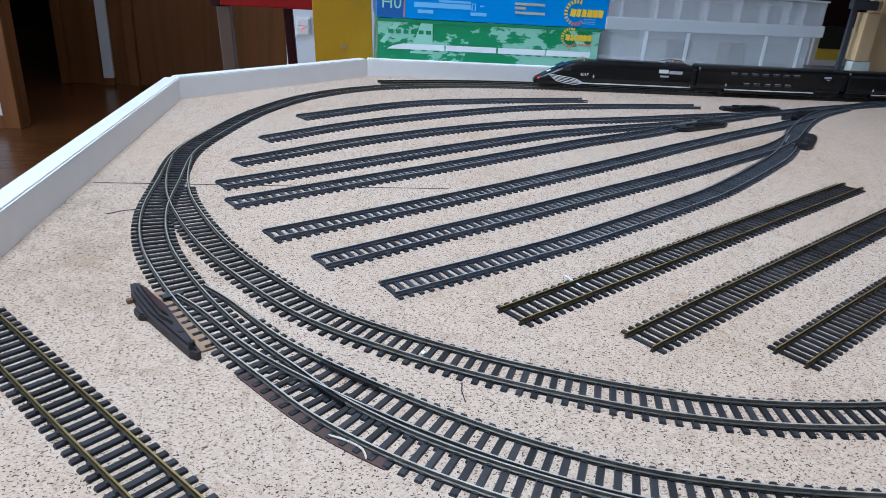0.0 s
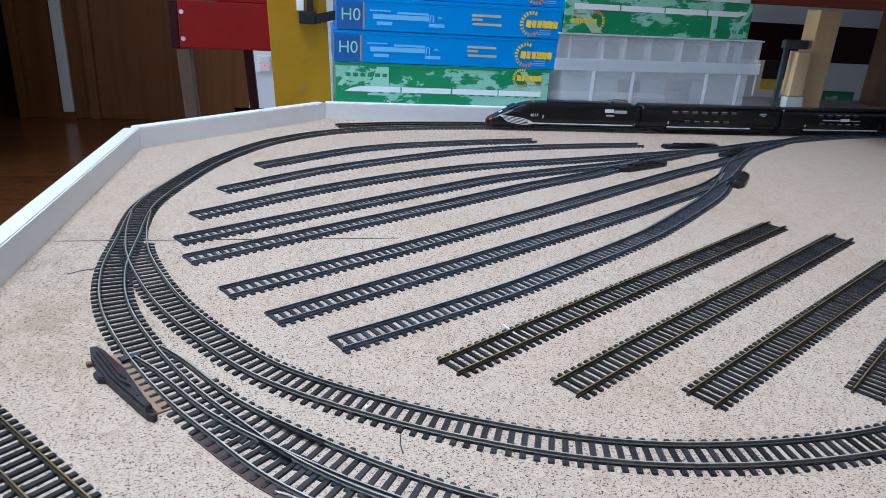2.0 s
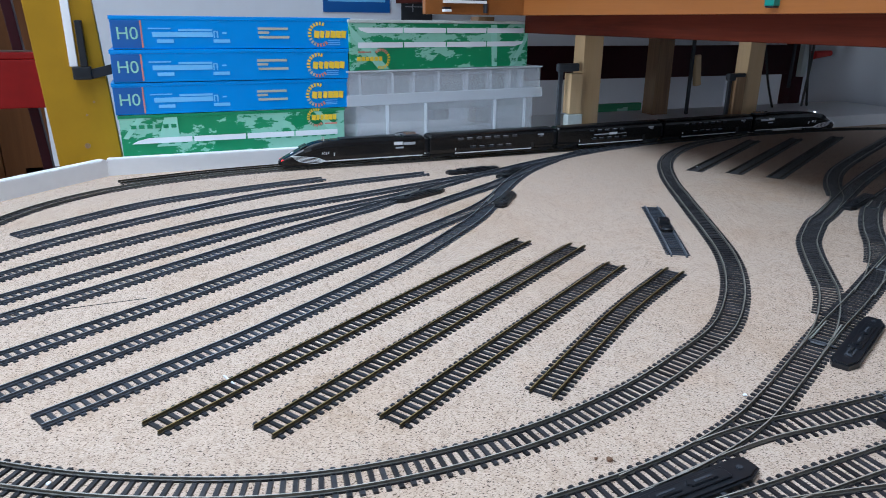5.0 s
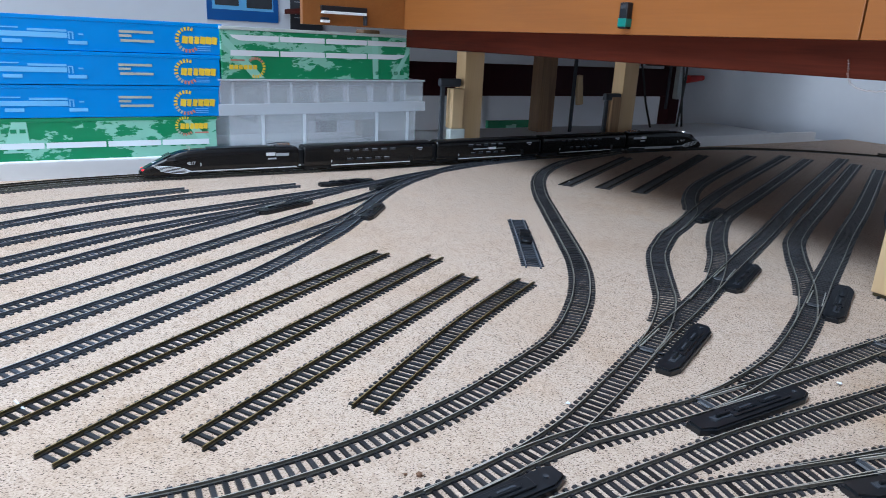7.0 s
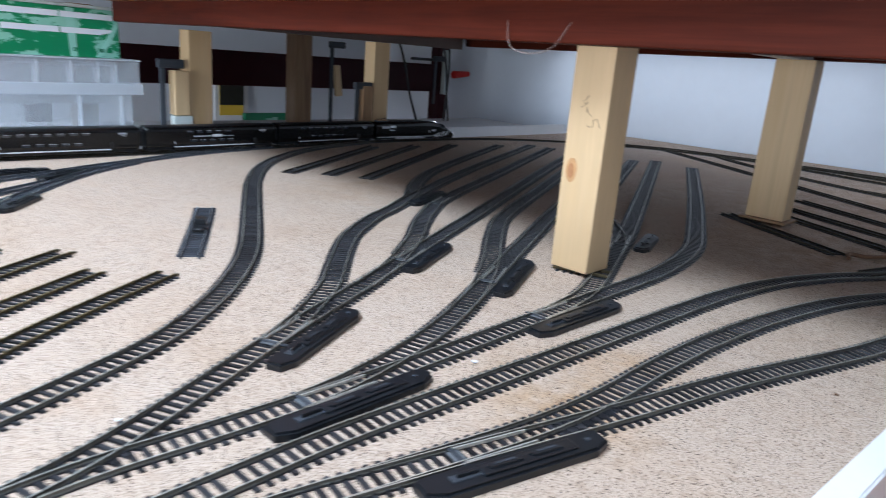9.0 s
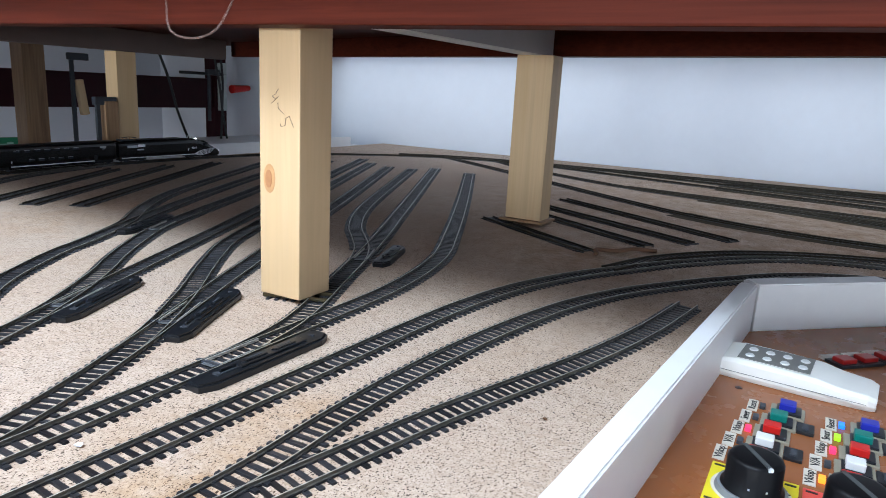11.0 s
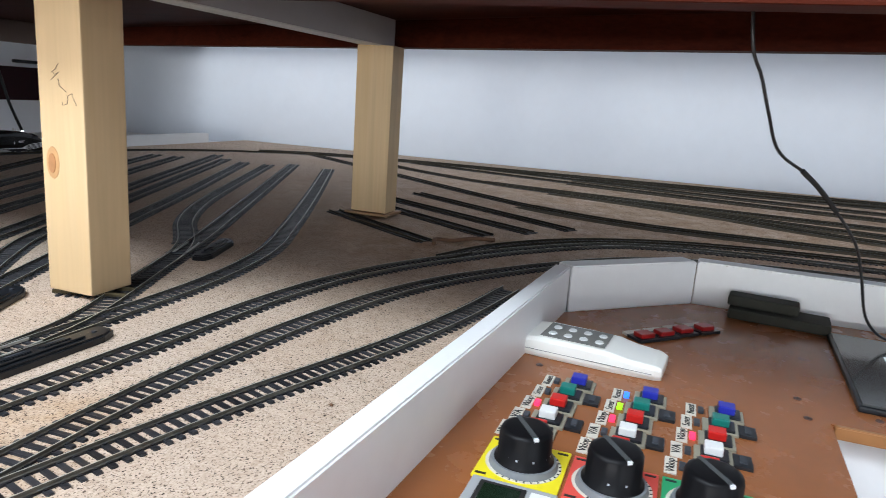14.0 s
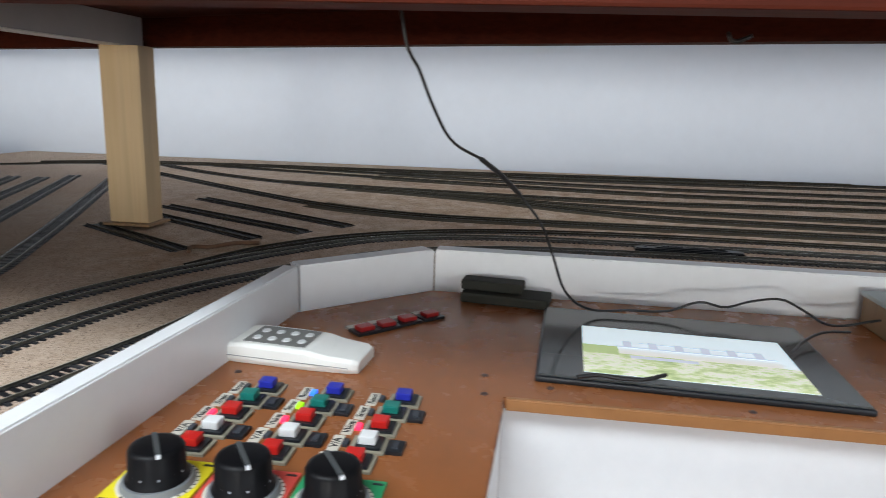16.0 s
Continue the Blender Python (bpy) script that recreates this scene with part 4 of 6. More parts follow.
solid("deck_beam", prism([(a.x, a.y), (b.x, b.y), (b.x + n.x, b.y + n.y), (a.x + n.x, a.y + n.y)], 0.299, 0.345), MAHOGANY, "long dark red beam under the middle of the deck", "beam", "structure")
# unseen shelf, supposed from the tablet's reflection, added to shade the tracks below too
solid("wall_shelf", turned(box(-0.10, -0.003, -2.45, 0.9, 0.50, 0.61, 0.002), 3.12, 0, 0, 3.4), MAHOGANY, "unseen dark red shelf board high on the white wall", "shelf", "structure")
plug = thing("wall_socket", 1.11, 0.805, 0.34, "small black and green plug on the deck front", "plug")
part("body", box(1.106, 1.118, 0.797, 0.815, 0.331, 0.372, 0.002), BLACKPLASTIC, plug)
part("band", box(1.105, 1.1185, 0.7965, 0.8155, 0.334, 0.347, 0.001), TEALBTN, plug)
part("cap", box(1.105, 1.1185, 0.800, 0.812, 0.362, 0.368, 0.001), GREYPLASTIC, plug)
slots = thing("card_slots", 0.95, 1.62, 0.33, "black slotted strip with white tabs on the deck end", "slot strip")
part("strip", box(0.885, 1.005, 1.612, 1.626, 0.356, 0.368, 0.001), BLACKPLASTIC, slots)
part("tabs", box(0.887, 1.003, 1.609, 1.626, 0.349, 0.3555, 0.001), WHITE, slots)
part("side", box(1.0, 1.006, 1.612, 1.626, 0.326, 0.3485, 0.001), GREYPLASTIC, slots)
part("corner_tab", box(0.885, 0.905, 1.610, 1.626, 0.328, 0.3345, 0.001), WHITE, slots)
part("corner_clip", box(0.885, 0.903, 1.610, 1.626, 0.335, 0.340, 0.001), BLACKPLASTIC, slots)
tray = solid("hanging_sleeve", tube(spline([(1.1395, 0.44, 0.300), (1.134, 0.43, 0.272), (1.133, 0.40, 0.264), (1.136, 0.37, 0.272), (1.1395, 0.35, 0.30)], 0.01), 0.0011, 8), HOSE, "clear plastic hose loop hanging from the beam", "hose")

# ---- far trestles, clamps and pictures ----
maroon = thing("trestle", 2.8, 2.2, FLOOR, "maroon painted trestle frame behind the layout", "trestle")
part("rail", box(1.15, 2.78, 2.20, 2.235, 0.10, 0.222, 0.003), MAROON, maroon)
part("leg", box(2.785, 2.85, 2.19, 2.25, FLOOR, 0.55, 0.003), MAROON, maroon)
part("leg", box(1.09, 1.148, 2.19, 2.25, FLOOR, 0.30, 0.003), MAROON, maroon)
trestle = thing("trestle", -0.18, 2.05, 0.07, "red painted trestle end with a dark brown leg", "trestle")
part("rail", box(-0.293, -0.01, 2.05, 2.09, 0.076, 0.20, 0.003), RED, trestle)
# maroon here stands for the shaded end of the red rail
part("end_cap", box(-0.318, -0.2932, 2.052, 2.10, 0.074, 0.198, 0.003), MAROON, trestle, "end of the red rail, coloured maroon for shade")
part("top_rail", box(-0.19, -0.01, 2.056, 2.092, 0.2003, 0.218, 0.003), RED, trestle)
part("leg", turned(box(-0.018, 0.018, 0, 0.04, -0.87, 0.0, 0.003), -0.287, 2.055, 0.074, 0, 0, -3), LEGWOOD, trestle)
part("rear_leg", turned(box(-0.0125, 0.0125, 0, 0.035, -0.30, 0.30, 0.003), -0.119, 2.10, 0.07, 0, 0, -4), MAROON, trestle)
part("foot_brace", prism([(-0.185, 2.095), (-0.045, 2.095), (-0.045, 2.135), (-0.185, 2.135)], -0.30, -0.095, 0.02), MAROON, trestle)
part("rear_bar", box(-0.275, -0.10, 2.094, 2.099, 0.185, 0.222, 0.002), LEGWOOD, trestle)
for z in (0.10, 0.17):
    part("screw", turned(cyl(0, 0, 0, 0.003, 0.006, None, 10), -0.283, 2.050, z, 0, 90), STEEL, trestle)
upright = thing("yellow_upright", 0.04, 1.67, 0, "ochre yellow painted upright board with a black latch", "upright")
part("board", turned(box(-0.068, 0.062, 0, 0.04, -0.8, 0.62, 0.002), 0.045, 1.66, 0, 0, 0, -3), YELLOW, upright)
part("slot_strip", box(0.030, 0.046, 1.652, 1.660, 0.205, 0.60, 0.001), WHITE, upright, "pale strip let into the yellow board")
part("latch_bar", turned(box(0.0, 0.075, -0.004, 0.004, -0.010, 0.010, 0.001), 0.060, 1.648, 0.186, 0, 0, -14), BLACKPLASTIC, upright)
for x, z in ((0.066, 0.128), (0.048, 0.10)):
    part("hole", turned(cyl(0, 0, 0, 0.002, 0.0025, None, 10), x, 1.660, z, 0, 90), PINE_DARK, upright)
part("latch", box(0.035, 0.072, 1.635, 1.66, 0.178, 0.205, 0.003), BLACKPLASTIC, upright)
part("latch_arm", box(0.052, 0.066, 1.640, 1.66, 0.205, 0.30, 0.002), BLACKPLASTIC, upright)
part("hole", turned(cyl(0, 0, 0, 0.002, 0.006, None, 14), 0.04, 1.660, 0.032, 0, 90), PINE_DARK, upright)


def clamp(x, y, z, h, flip=1, label="rusty steel screw clamp with wooden packing"):
    t = thing("screw_clamp", x, y, z, label, "clamp", "clamps")
    part("bar", box(x - 0.006, x + 0.006, y - 0.004, y + 0.004, z, z + h, 0.001), GREYPLASTIC, t)
    part("jaw", box(x - 0.012, x + 0.055 * flip, y - 0.008, y + 0.008, z + h - 0.012, z + h + 0.010, 0.004) if flip > 0 else box(x - 0.055, x + 0.012, y - 0.008, y + 0.008, z + h - 0.012, z + h + 0.010, 0.004), GREYPLASTIC, t)
    return t


c = clamp(1.233, 1.606, -0.0115, 0.2005)
part("packing", box(1.258, 1.296, 1.590, 1.625, 0.062, 0.172, 0.002), PINE, c, "pine packing block with nail holes")
part("foot", box(1.252, 1.300, 1.585, 1.61, -0.0115, 0.061, 0.002), CARDEDGE, c)
c = clamp(1.998, 1.95, -0.0115, 0.2815)
part("handle", turned(box(-0.012, 0.012, -0.01, 0.01, -0.02, 0.09, 0.004), 2.03, 1.95, 0.11, 0, 0, -8), PINE, c)
c = clamp(1.846, 1.606, -0.0115, 0.1625)
part("packing", box(1.862, 1.902, 1.596, 1.63, -0.0115, 0.150, 0.002), PINE_DARK, c)
c = clamp(2.70, 2.13, 0.05, 0.20, label="steel clamp with a red wooden handle on the maroon upright")
part("slide", box(2.60, 2.83, 2.165, 2.19, 0.236, 0.248, 0.003), BLACKPLASTIC, c)
part("handle", turned(cyl(0, 0, 0, 0.10, 0.018, 0.012, 16), 2.852, 2.16, 0.182, 0, 0, 86), REDBTN, c, "red wooden handle")
part("plate", box(2.80, 2.83, 2.165, 2.19, 0.09, 0.29, 0.002), CARDEDGE, c)
cables = thing("cable_bundle", 2.6, 2.1, 0.03, "thin black cables hanging below the deck", "cables")
for x, dx in ((2.36, 0.12), (2.62, 0.05), (2.66, -0.02)):
    part("cable", tube(spline([(x, 2.02, 0.34), (x + dx * 0.3, 2.0, 0.22), (x + dx * 0.6, 2.0, 0.10), (x + dx, 2.0, -0.011)], 0.03), 0.005, 6), CABLE, cables)
bag = thing("green_carton", 1.95, 2.27, -0.1, "dark green printed carton leaning behind the trestle", "carton")
part("panel", box(1.83, 2.04, 2.26, 2.28, -0.3, -0.005, 0.002), GREENPLAIN, bag)
for x, z, w, h in ((1.92, -0.05, 0.03, 0.05), (1.95, -0.035, 0.02, 0.03), (1.975, -0.055, 0.025, 0.04)):
    part("print", box(x, x + w, 2.257, 2.2605, z - h / 2, z + h / 2), MINT, bag)
pic = thing("picture", 2.0, 2.74, -0.05, "small yellow and dark picture in a white frame", "picture")
part("frame", box(1.955, 2.115, 2.735, 2.75, -0.095, 0.09, 0.002), WHITE, pic)
part("image", box(1.975, 2.09, 2.7315, 2.736, -0.065, 0.075), GOLD, pic)
part("image_dark", box(1.975, 2.09, 2.7285, 2.732, -0.02, 0.075), OLIVE, pic)
poster = thing("poster", 0.98, 2.74, 0.34, "blue poster with dark ship shapes on the wall", "poster")
part("sheet", box(0.84, 1.115, 2.744, 2.75, 0.335, 0.56), NAVYBOX, poster)
for x, w, z, h in ((0.87, 0.09, 0.39, 0.05), (0.99, 0.10, 0.385, 0.09), (0.90, 0.03, 0.42, 0.09), (1.03, 0.04, 0.43, 0.08)):
    part("shape", box(x, x + w, 2.7415, 2.7445, z, z + h), GREYPLASTIC, poster)
part("pale_field", box(0.86, 1.095, 2.7432, 2.7455, 0.375, 0.55), PALEBLUE, poster)
chart = thing("chart", 1.23, 2.74, 0.32, "dark grey chart with fine pale lines on the wall", "chart")
part("sheet", box(1.165, 1.30, 2.742, 2.75, 0.30, 0.56), GREYPLASTIC, chart)
for k in range(5):
    part("line", turned(box(-0.045, 0.045, -0.001, 0.001, -0.0012, 0.0012), 1.225, 2.741, 0.36 + 0.03 * k, 0, 0, -25 if k % 2 else 0), GREYPRINT, chart)
part("line", box(1.212, 1.2145, 2.740, 2.7425, 0.34, 0.50), GREYPRINT, chart)

# ---- boxes and crates behind the layout ----


def ring_logo(parent, x, z, r, y, flip=1):
    """A ring of small blocks with a solid word bar: the maker's sign as plain shapes."""
    for k in range(15):
        a = math.radians(70 + k * 17)
        m = GOLD if k < 8 else (TANPRINT if k < 11 else SALMON)
        part("logo_block", turned(box(-r * 0.16, r * 0.16, -0.0004, 0.0004, -r * 0.085, r * 0.085), x + flip * r * math.cos(a), y, z + flip * r * math.sin(a), 0, 0, -math.degrees(a)), m, parent)
    for k, w in enumerate((0.50, 0.38, 0.40, 0.48, 0.50, 0.46)):
        xo = x + flip * (-r * 0.30 + r * 0.53 * k)
        b = box(-r * w / 2, r * w / 2, -0.0005, 0.0005, -r * 0.33, r * 0.33)
        part("logo_bar", turned(b, xo, y - 0.0003, z, 0, 0, 8), GOLD, parent)


def carton(x0, x1, y0, z0, z1, depth, body, label):
    t = thing("train_set_box", (x0 + x1) / 2, y0, z0, label, "box", "model train boxes")
    part("tray", box(x0 + 0.002, x1 - 0.002, y0 + 0.0012, y0 + depth, z0 + 0.0005, z1 - 0.004, 0.0012), body, t)
    part("lid", box(x0, x1, y0, y0 + depth + 0.001, z1 - 0.0085, z1 - 0.0003, 0.0012), body, t)
    return t


def blue_box(x0, z0, dx=0.0):
    x1, z1, y = x0 + 0.517, z0 + 0.0685, 1.585 + dx
    t = carton(x0, x1, y, z0, z1, 0.26, BLUEBOX, "bright blue model train box stacked behind the layout")
    f = y + 0.0006
    part("end_field", box(x0 + 0.003, x0 + 0.059, f - 0.0006, f + 0.001, z0 + 0.003, z1 - 0.010), NAVYBOX, t)
    part("edge_stripe", box(x0 + 0.0595, x0 + 0.0625, f - 0.0008, f + 0.001, z0 + 0.003, z1 - 0.010), SALMON, t)
    zc = (z0 + z1) / 2 - 0.003
    lettering("H0", 0.036, pose(x0 + 0.033, f - 0.0012, zc, 90), MINT, t)
    for a, b, c, d in ((0.075, 0.120, 0.010, 0.0125), (0.082, 0.205, -0.006, 0.004), (0.135, 0.205, 0.006, 0.0105), (0.090, 0.124, -0.018, -0.011), (0.206, 0.241, -0.018, -0.011),
                       (0.207, 0.2095, -0.008, 0.007), (0.214, 0.2165, -0.008, 0.007), (0.209, 0.215, 0.005, 0.007), (0.226, 0.235, 0.001, 0.004)):
        part("outline_print", box(x0 + a, x0 + b, f - 0.0006, f + 0.0005, zc + c, zc + d, 0.0), PALEBLUE, t)
    for a, b, c in ((0.303, 0.370, 0.012), (0.303, 0.327, 0.0035), (0.305, 0.372, -0.0065)):
        part("print_bar", box(x0 + a, x0 + b, f - 0.0006, f + 0.0005, zc + c - 0.0026, zc + c + 0.0026), TANPRINT, t)
    for c in (-0.013, -0.018, -0.022):
        part("print_bar", box(x0 + 0.462, x0 + 0.490, f - 0.0006, f + 0.0005, zc + c - 0.0008, zc + c + 0.0008), PALEBLUE, t)
    ring_logo(t, x0 + 0.443, zc, 0.024, f - 0.0008)
    return t


def train_print(t, xs, z, y, h, nose):
    """White side views of a long train, printed flat."""
    n = len(xs) - 1
    for k in range(n):
        a, b = xs[k] + 0.002, xs[k + 1] - 0.002
        pts = [(a, z), (b, z), (b, z + h), (a, z + h)]
        if nose == "left" and k == 0:
            pts = [(a, z), (b, z), (b, z + h), (a + 0.035, z + h), (a + 0.012, z + h * 0.55)]
        if nose == "right" and k == n - 1:
            pts = [(a, z), (b - 0.012, z), (b, z + h * 0.6), (b - 0.008, z + h), (a, z + h)]
        bm = prism(pts, -0.0005, 0.0005)
        bmesh.ops.transform(bm, matrix=pose(0, y, 0, 90), verts=bm.verts)
        part("train_print", bm, STRIPE, t)
        for j in range(4):
            u = a + (b - a) * (0.16 + 0.22 * j)
            part("shadow_print", box(u, u + 0.012, y - 0.0004, y + 0.0006, z - 0.003, z - 0.0005), GREENPLAIN, t)


def beam_print(t, pts, y):
    bm = prism(pts, -0.0003, 0.0004)
    bmesh.ops.transform(bm, matrix=pose(0, y, 0, 90), verts=bm.verts)
    part("beam_print", bm, MINT, t)


low = carton(0.112, 0.616, 1.590, -0.0115, 0.1045, 0.27, GREENBOX, "green and mint printed model train box, lowest of the stack")
yf = 1.5905
part("lid_band", box(0.112, 0.616, 1.5893, 1.5902, 0.0975, 0.1037), GREENPLAIN, low)
beam_print(low, [(0.118, 0.055), (0.128, 0.052), (0.165, 0.097), (0.150, 0.097)], yf)
beam_print(low, [(0.185, 0.033), (0.235, 0.033), (0.232, 0.097), (0.206, 0.097)], yf)
beam_print(low, [(0.540, 0.097), (0.556, 0.097), (0.600, 0.052), (0.575, 0.052)], yf)
for k in range(6):
    part("print_bar", box(0.136 + 0.0165 * k, 0.147 + 0.0165 * k, 1.5896, 1.5912, 0.074, 0.082), GREENPLAIN, low)
train_print(low, (0.132, 0.262, 0.380, 0.492, 0.598), 0.041, 1.5898, 0.012, "left")
ring_logo(low, 0.545, 0.083, 0.019, 1.5894)
part("script_bar", box(0.565, 0.596, 1.5896, 1.5906, 0.066, 0.0695), SALMON, low)
blue_box(0.108, 0.1048, 0.003)
blue_box(0.113, 0.1736, 0.000)
blue_box(0.120, 0.2424, 0.004)

# crates, turned a little
crate_yaw = 7.0


def crate_at(bm):
    return turned(bm, 0.625, 1.592, 0.0, crate_yaw)


lower = thing("storage_crate", 0.9, 1.65, -0.0115, "milky clear plastic storage box with ribs", "storage box", "plastic storage boxes")
D = 0.30
for a, b, c, d, nm in ((0.022, 0.558, 0.0, 0.003, "front_wall"), (0.022, 0.558, D - 0.003, D, "back_wall"), (0.022, 0.025, 0.003, D - 0.003, "end_wall"), (0.555, 0.558, 0.003, D - 0.003, "end_wall")):
    part(nm, crate_at(box(a, b, c, d, -0.0115, 0.108)), CLEAR, lower)
part("bottom", crate_at(box(0.025, 0.555, 0.003, D - 0.003, -0.0115, -0.008)), CLEAR, lower)
for x in (0.10, 0.21, 0.425, 0.525):
    part("rib", crate_at(box(x, x + 0.008, -0.004, -0.0005, -0.0115, 0.104, 0.001)), FROST, lower)
part("inner_tub", crate_at(box(0.09, 0.50, 0.006, 0.24, 0.084, 0.107, 0.004)), MILKY, lower)
upper = thing("storage_crate", 0.9, 1.65, 0.109, "clear plastic sorting case with upright dividers", "storage box", "plastic storage boxes")
for a, b, c, d, nm in ((0.0, 0.576, -0.006, -0.003, "front_wall"), (0.0, 0.576, D, D + 0.003, "back_wall"), (0.0, 0.003, -0.003, D, "end_wall"), (0.573, 0.576, -0.003, D, "end_wall")):
    part(nm, crate_at(box(a, b, c, d, 0.110, 0.186)), CLEAR, upper)
part("bottom", crate_at(box(0.003, 0.573, -0.003, D, 0.110, 0.113)), CLEAR, upper)
part("lid", crate_at(box(-0.004, 0.580, -0.010, D + 0.006, 0.1865, 0.190, 0.001)), FROST, upper)
part("rim_band", crate_at(box(-0.006, 0.582, -0.012, -0.0065, 0.106, 0.133, 0.002)), MILKY, upper)
for x in (0.03, 0.118, 0.178, 0.250, 0.338, 0.412, 0.475, 0.518):
    part("divider", crate_at(box(x, x + 0.006, 0.0, D - 0.01, 0.1135, 0.182)), FROST, upper)
part("inner_tray", crate_at(box(0.04, 0.535, 0.02, 0.024, 0.128, 0.172, 0.001)), CLEAR, upper)

top = thing("train_set_box", 0.9, 1.63, 0.1905, "thick green train box lying upside down on the clear case", "box", "model train boxes")


def top_at(bm):
    return turned(bm, 0.632, 1.583, 0, 8.5)


W = 0.53
part("tray", top_at(box(0.0, W, 0.001, 0.27, 0.1906, 0.300, 0.0012)), GREENBOX, top)
part("lid", top_at(box(-0.002, W + 0.002, -0.001, 0.271, 0.3003, 0.3075, 0.0012)), CARDEDGE, top)
for pts in ([(0.0, 0.296), (0.004, 0.270), (0.075, 0.192), (0.105, 0.192)], [(0.405, 0.298), (0.425, 0.298), (0.428, 0.192), (0.412, 0.192)], [(0.470, 0.192), (0.486, 0.192), (0.528, 0.262), (0.528, 0.285)]):
    bm = prism(pts, -0.0003, 0.0004)
    bmesh.ops.transform(bm, matrix=pose(0, 0.0004, 0, 90), verts=bm.verts)
    part("beam_print", top_at(bm), MINT, top)
for z, nose in ((0.277, "left"), (0.243, "right")):
    for k in range(4):
        a, b, h = 0.022 + 0.124 * k, 0.142 + 0.124 * k, 0.0125
        pts = [(a, z), (b, z), (b, z + h), (a, z + h)]
        if nose == "left" and k == 0:
            pts = [(a + 0.024, z), (b, z), (b, z + h), (a, z + h), (a + 0.006, z + h * 0.5)]
        if nose == "right" and k == 3:
            pts = [(a, z), (b - 0.03, z), (b - 0.006, z + h * 0.5), (b, z + h), (a, z + h)]
        bm = prism(pts, -0.0006, 0.0004)
        bmesh.ops.transform(bm, matrix=pose(0, 0.0002, 0, 90), verts=bm.verts)
        part("train_print", top_at(bm), STRIPE, top)
for k in range(5):
    part("print_bar", top_at(box(0.418 + 0.02 * k, 0.431 + 0.02 * k, 0.0, 0.0015, 0.203, 0.212)), GREENPLAIN, top)
for k in range(15):
    a = math.radians(-110 + k * 17)
    part("logo_block", top_at(turned(box(-0.0033, 0.0033, -0.0004, 0.0004, -0.0018, 0.0018), 0.082 + 0.021 * math.cos(a), 0.0, 0.217 + 0.021 * math.sin(a), 0, 0, -math.degrees(a))), GOLD if k < 9 else SALMON, top)
for k in range(6):
    part("logo_bar", top_at(box(0.018 + 0.0115 * k, 0.027 + 0.0115 * k, -0.0006, 0.0006, 0.2125, 0.2225)), GOLD, top)
part("script_bar", top_at(box(0.022, 0.056, 0.0, 0.001, 0.231, 0.235)), SALMON, top)

# ---- the train ----


def super_ring(bm, x, hw, z0, z1, power=5.0, n=20):
    ring = []
    for k in range(n):
        a = math.tau * (k + 0.5) / n
        c, s = math.cos(a), math.sin(a)
        e = 2 / power
        ring.append(bm.verts.new((x, hw * abs(c) ** e * (1 if c > 0 else -1), (z0 + z1) / 2 + (z1 - z0) / 2 * abs(s) ** e * (1 if s > 0 else -1))))
    return ring


def loft(rows, power=5.0):
    bm = bmesh.new()
    rings = [super_ring(bm, *r, power) for r in rows]
    n = len(rings[0])
    for a, b in zip(rings, rings[1:]):
        for k in range(n):
            bm.faces.new((a[k], a[(k + 1) % n], b[(k + 1) % n], b[k]))
    bm.faces.new(rings[0][::-1]), bm.faces.new(rings[-1])
    bmesh.ops.recalc_face_normals(bm, faces=bm.faces)
    return bm


RAILTOP = 0.0046
HALF = 0.0205


def bogie(t, place, x):
    b = part("bogie", place(box(x - 0.036, x + 0.036, -0.013, 0.013, RAILTOP + 0.004, RAILTOP + 0.011, 0.002)), BLACKPLASTIC, t)
    for dx in (-0.022, 0.022):
        for s in (-1, 1):
            w = cyl(0, 0, -0.0014, 0.0014, 0.0068, None, 16)
            bmesh.ops.transform(w, matrix=pose(x + dx, s * GAUGE, RAILTOP + 0.0068, 90), verts=w.verts)
            part("wheel", place(w), GREYPLASTIC, b)
    return b


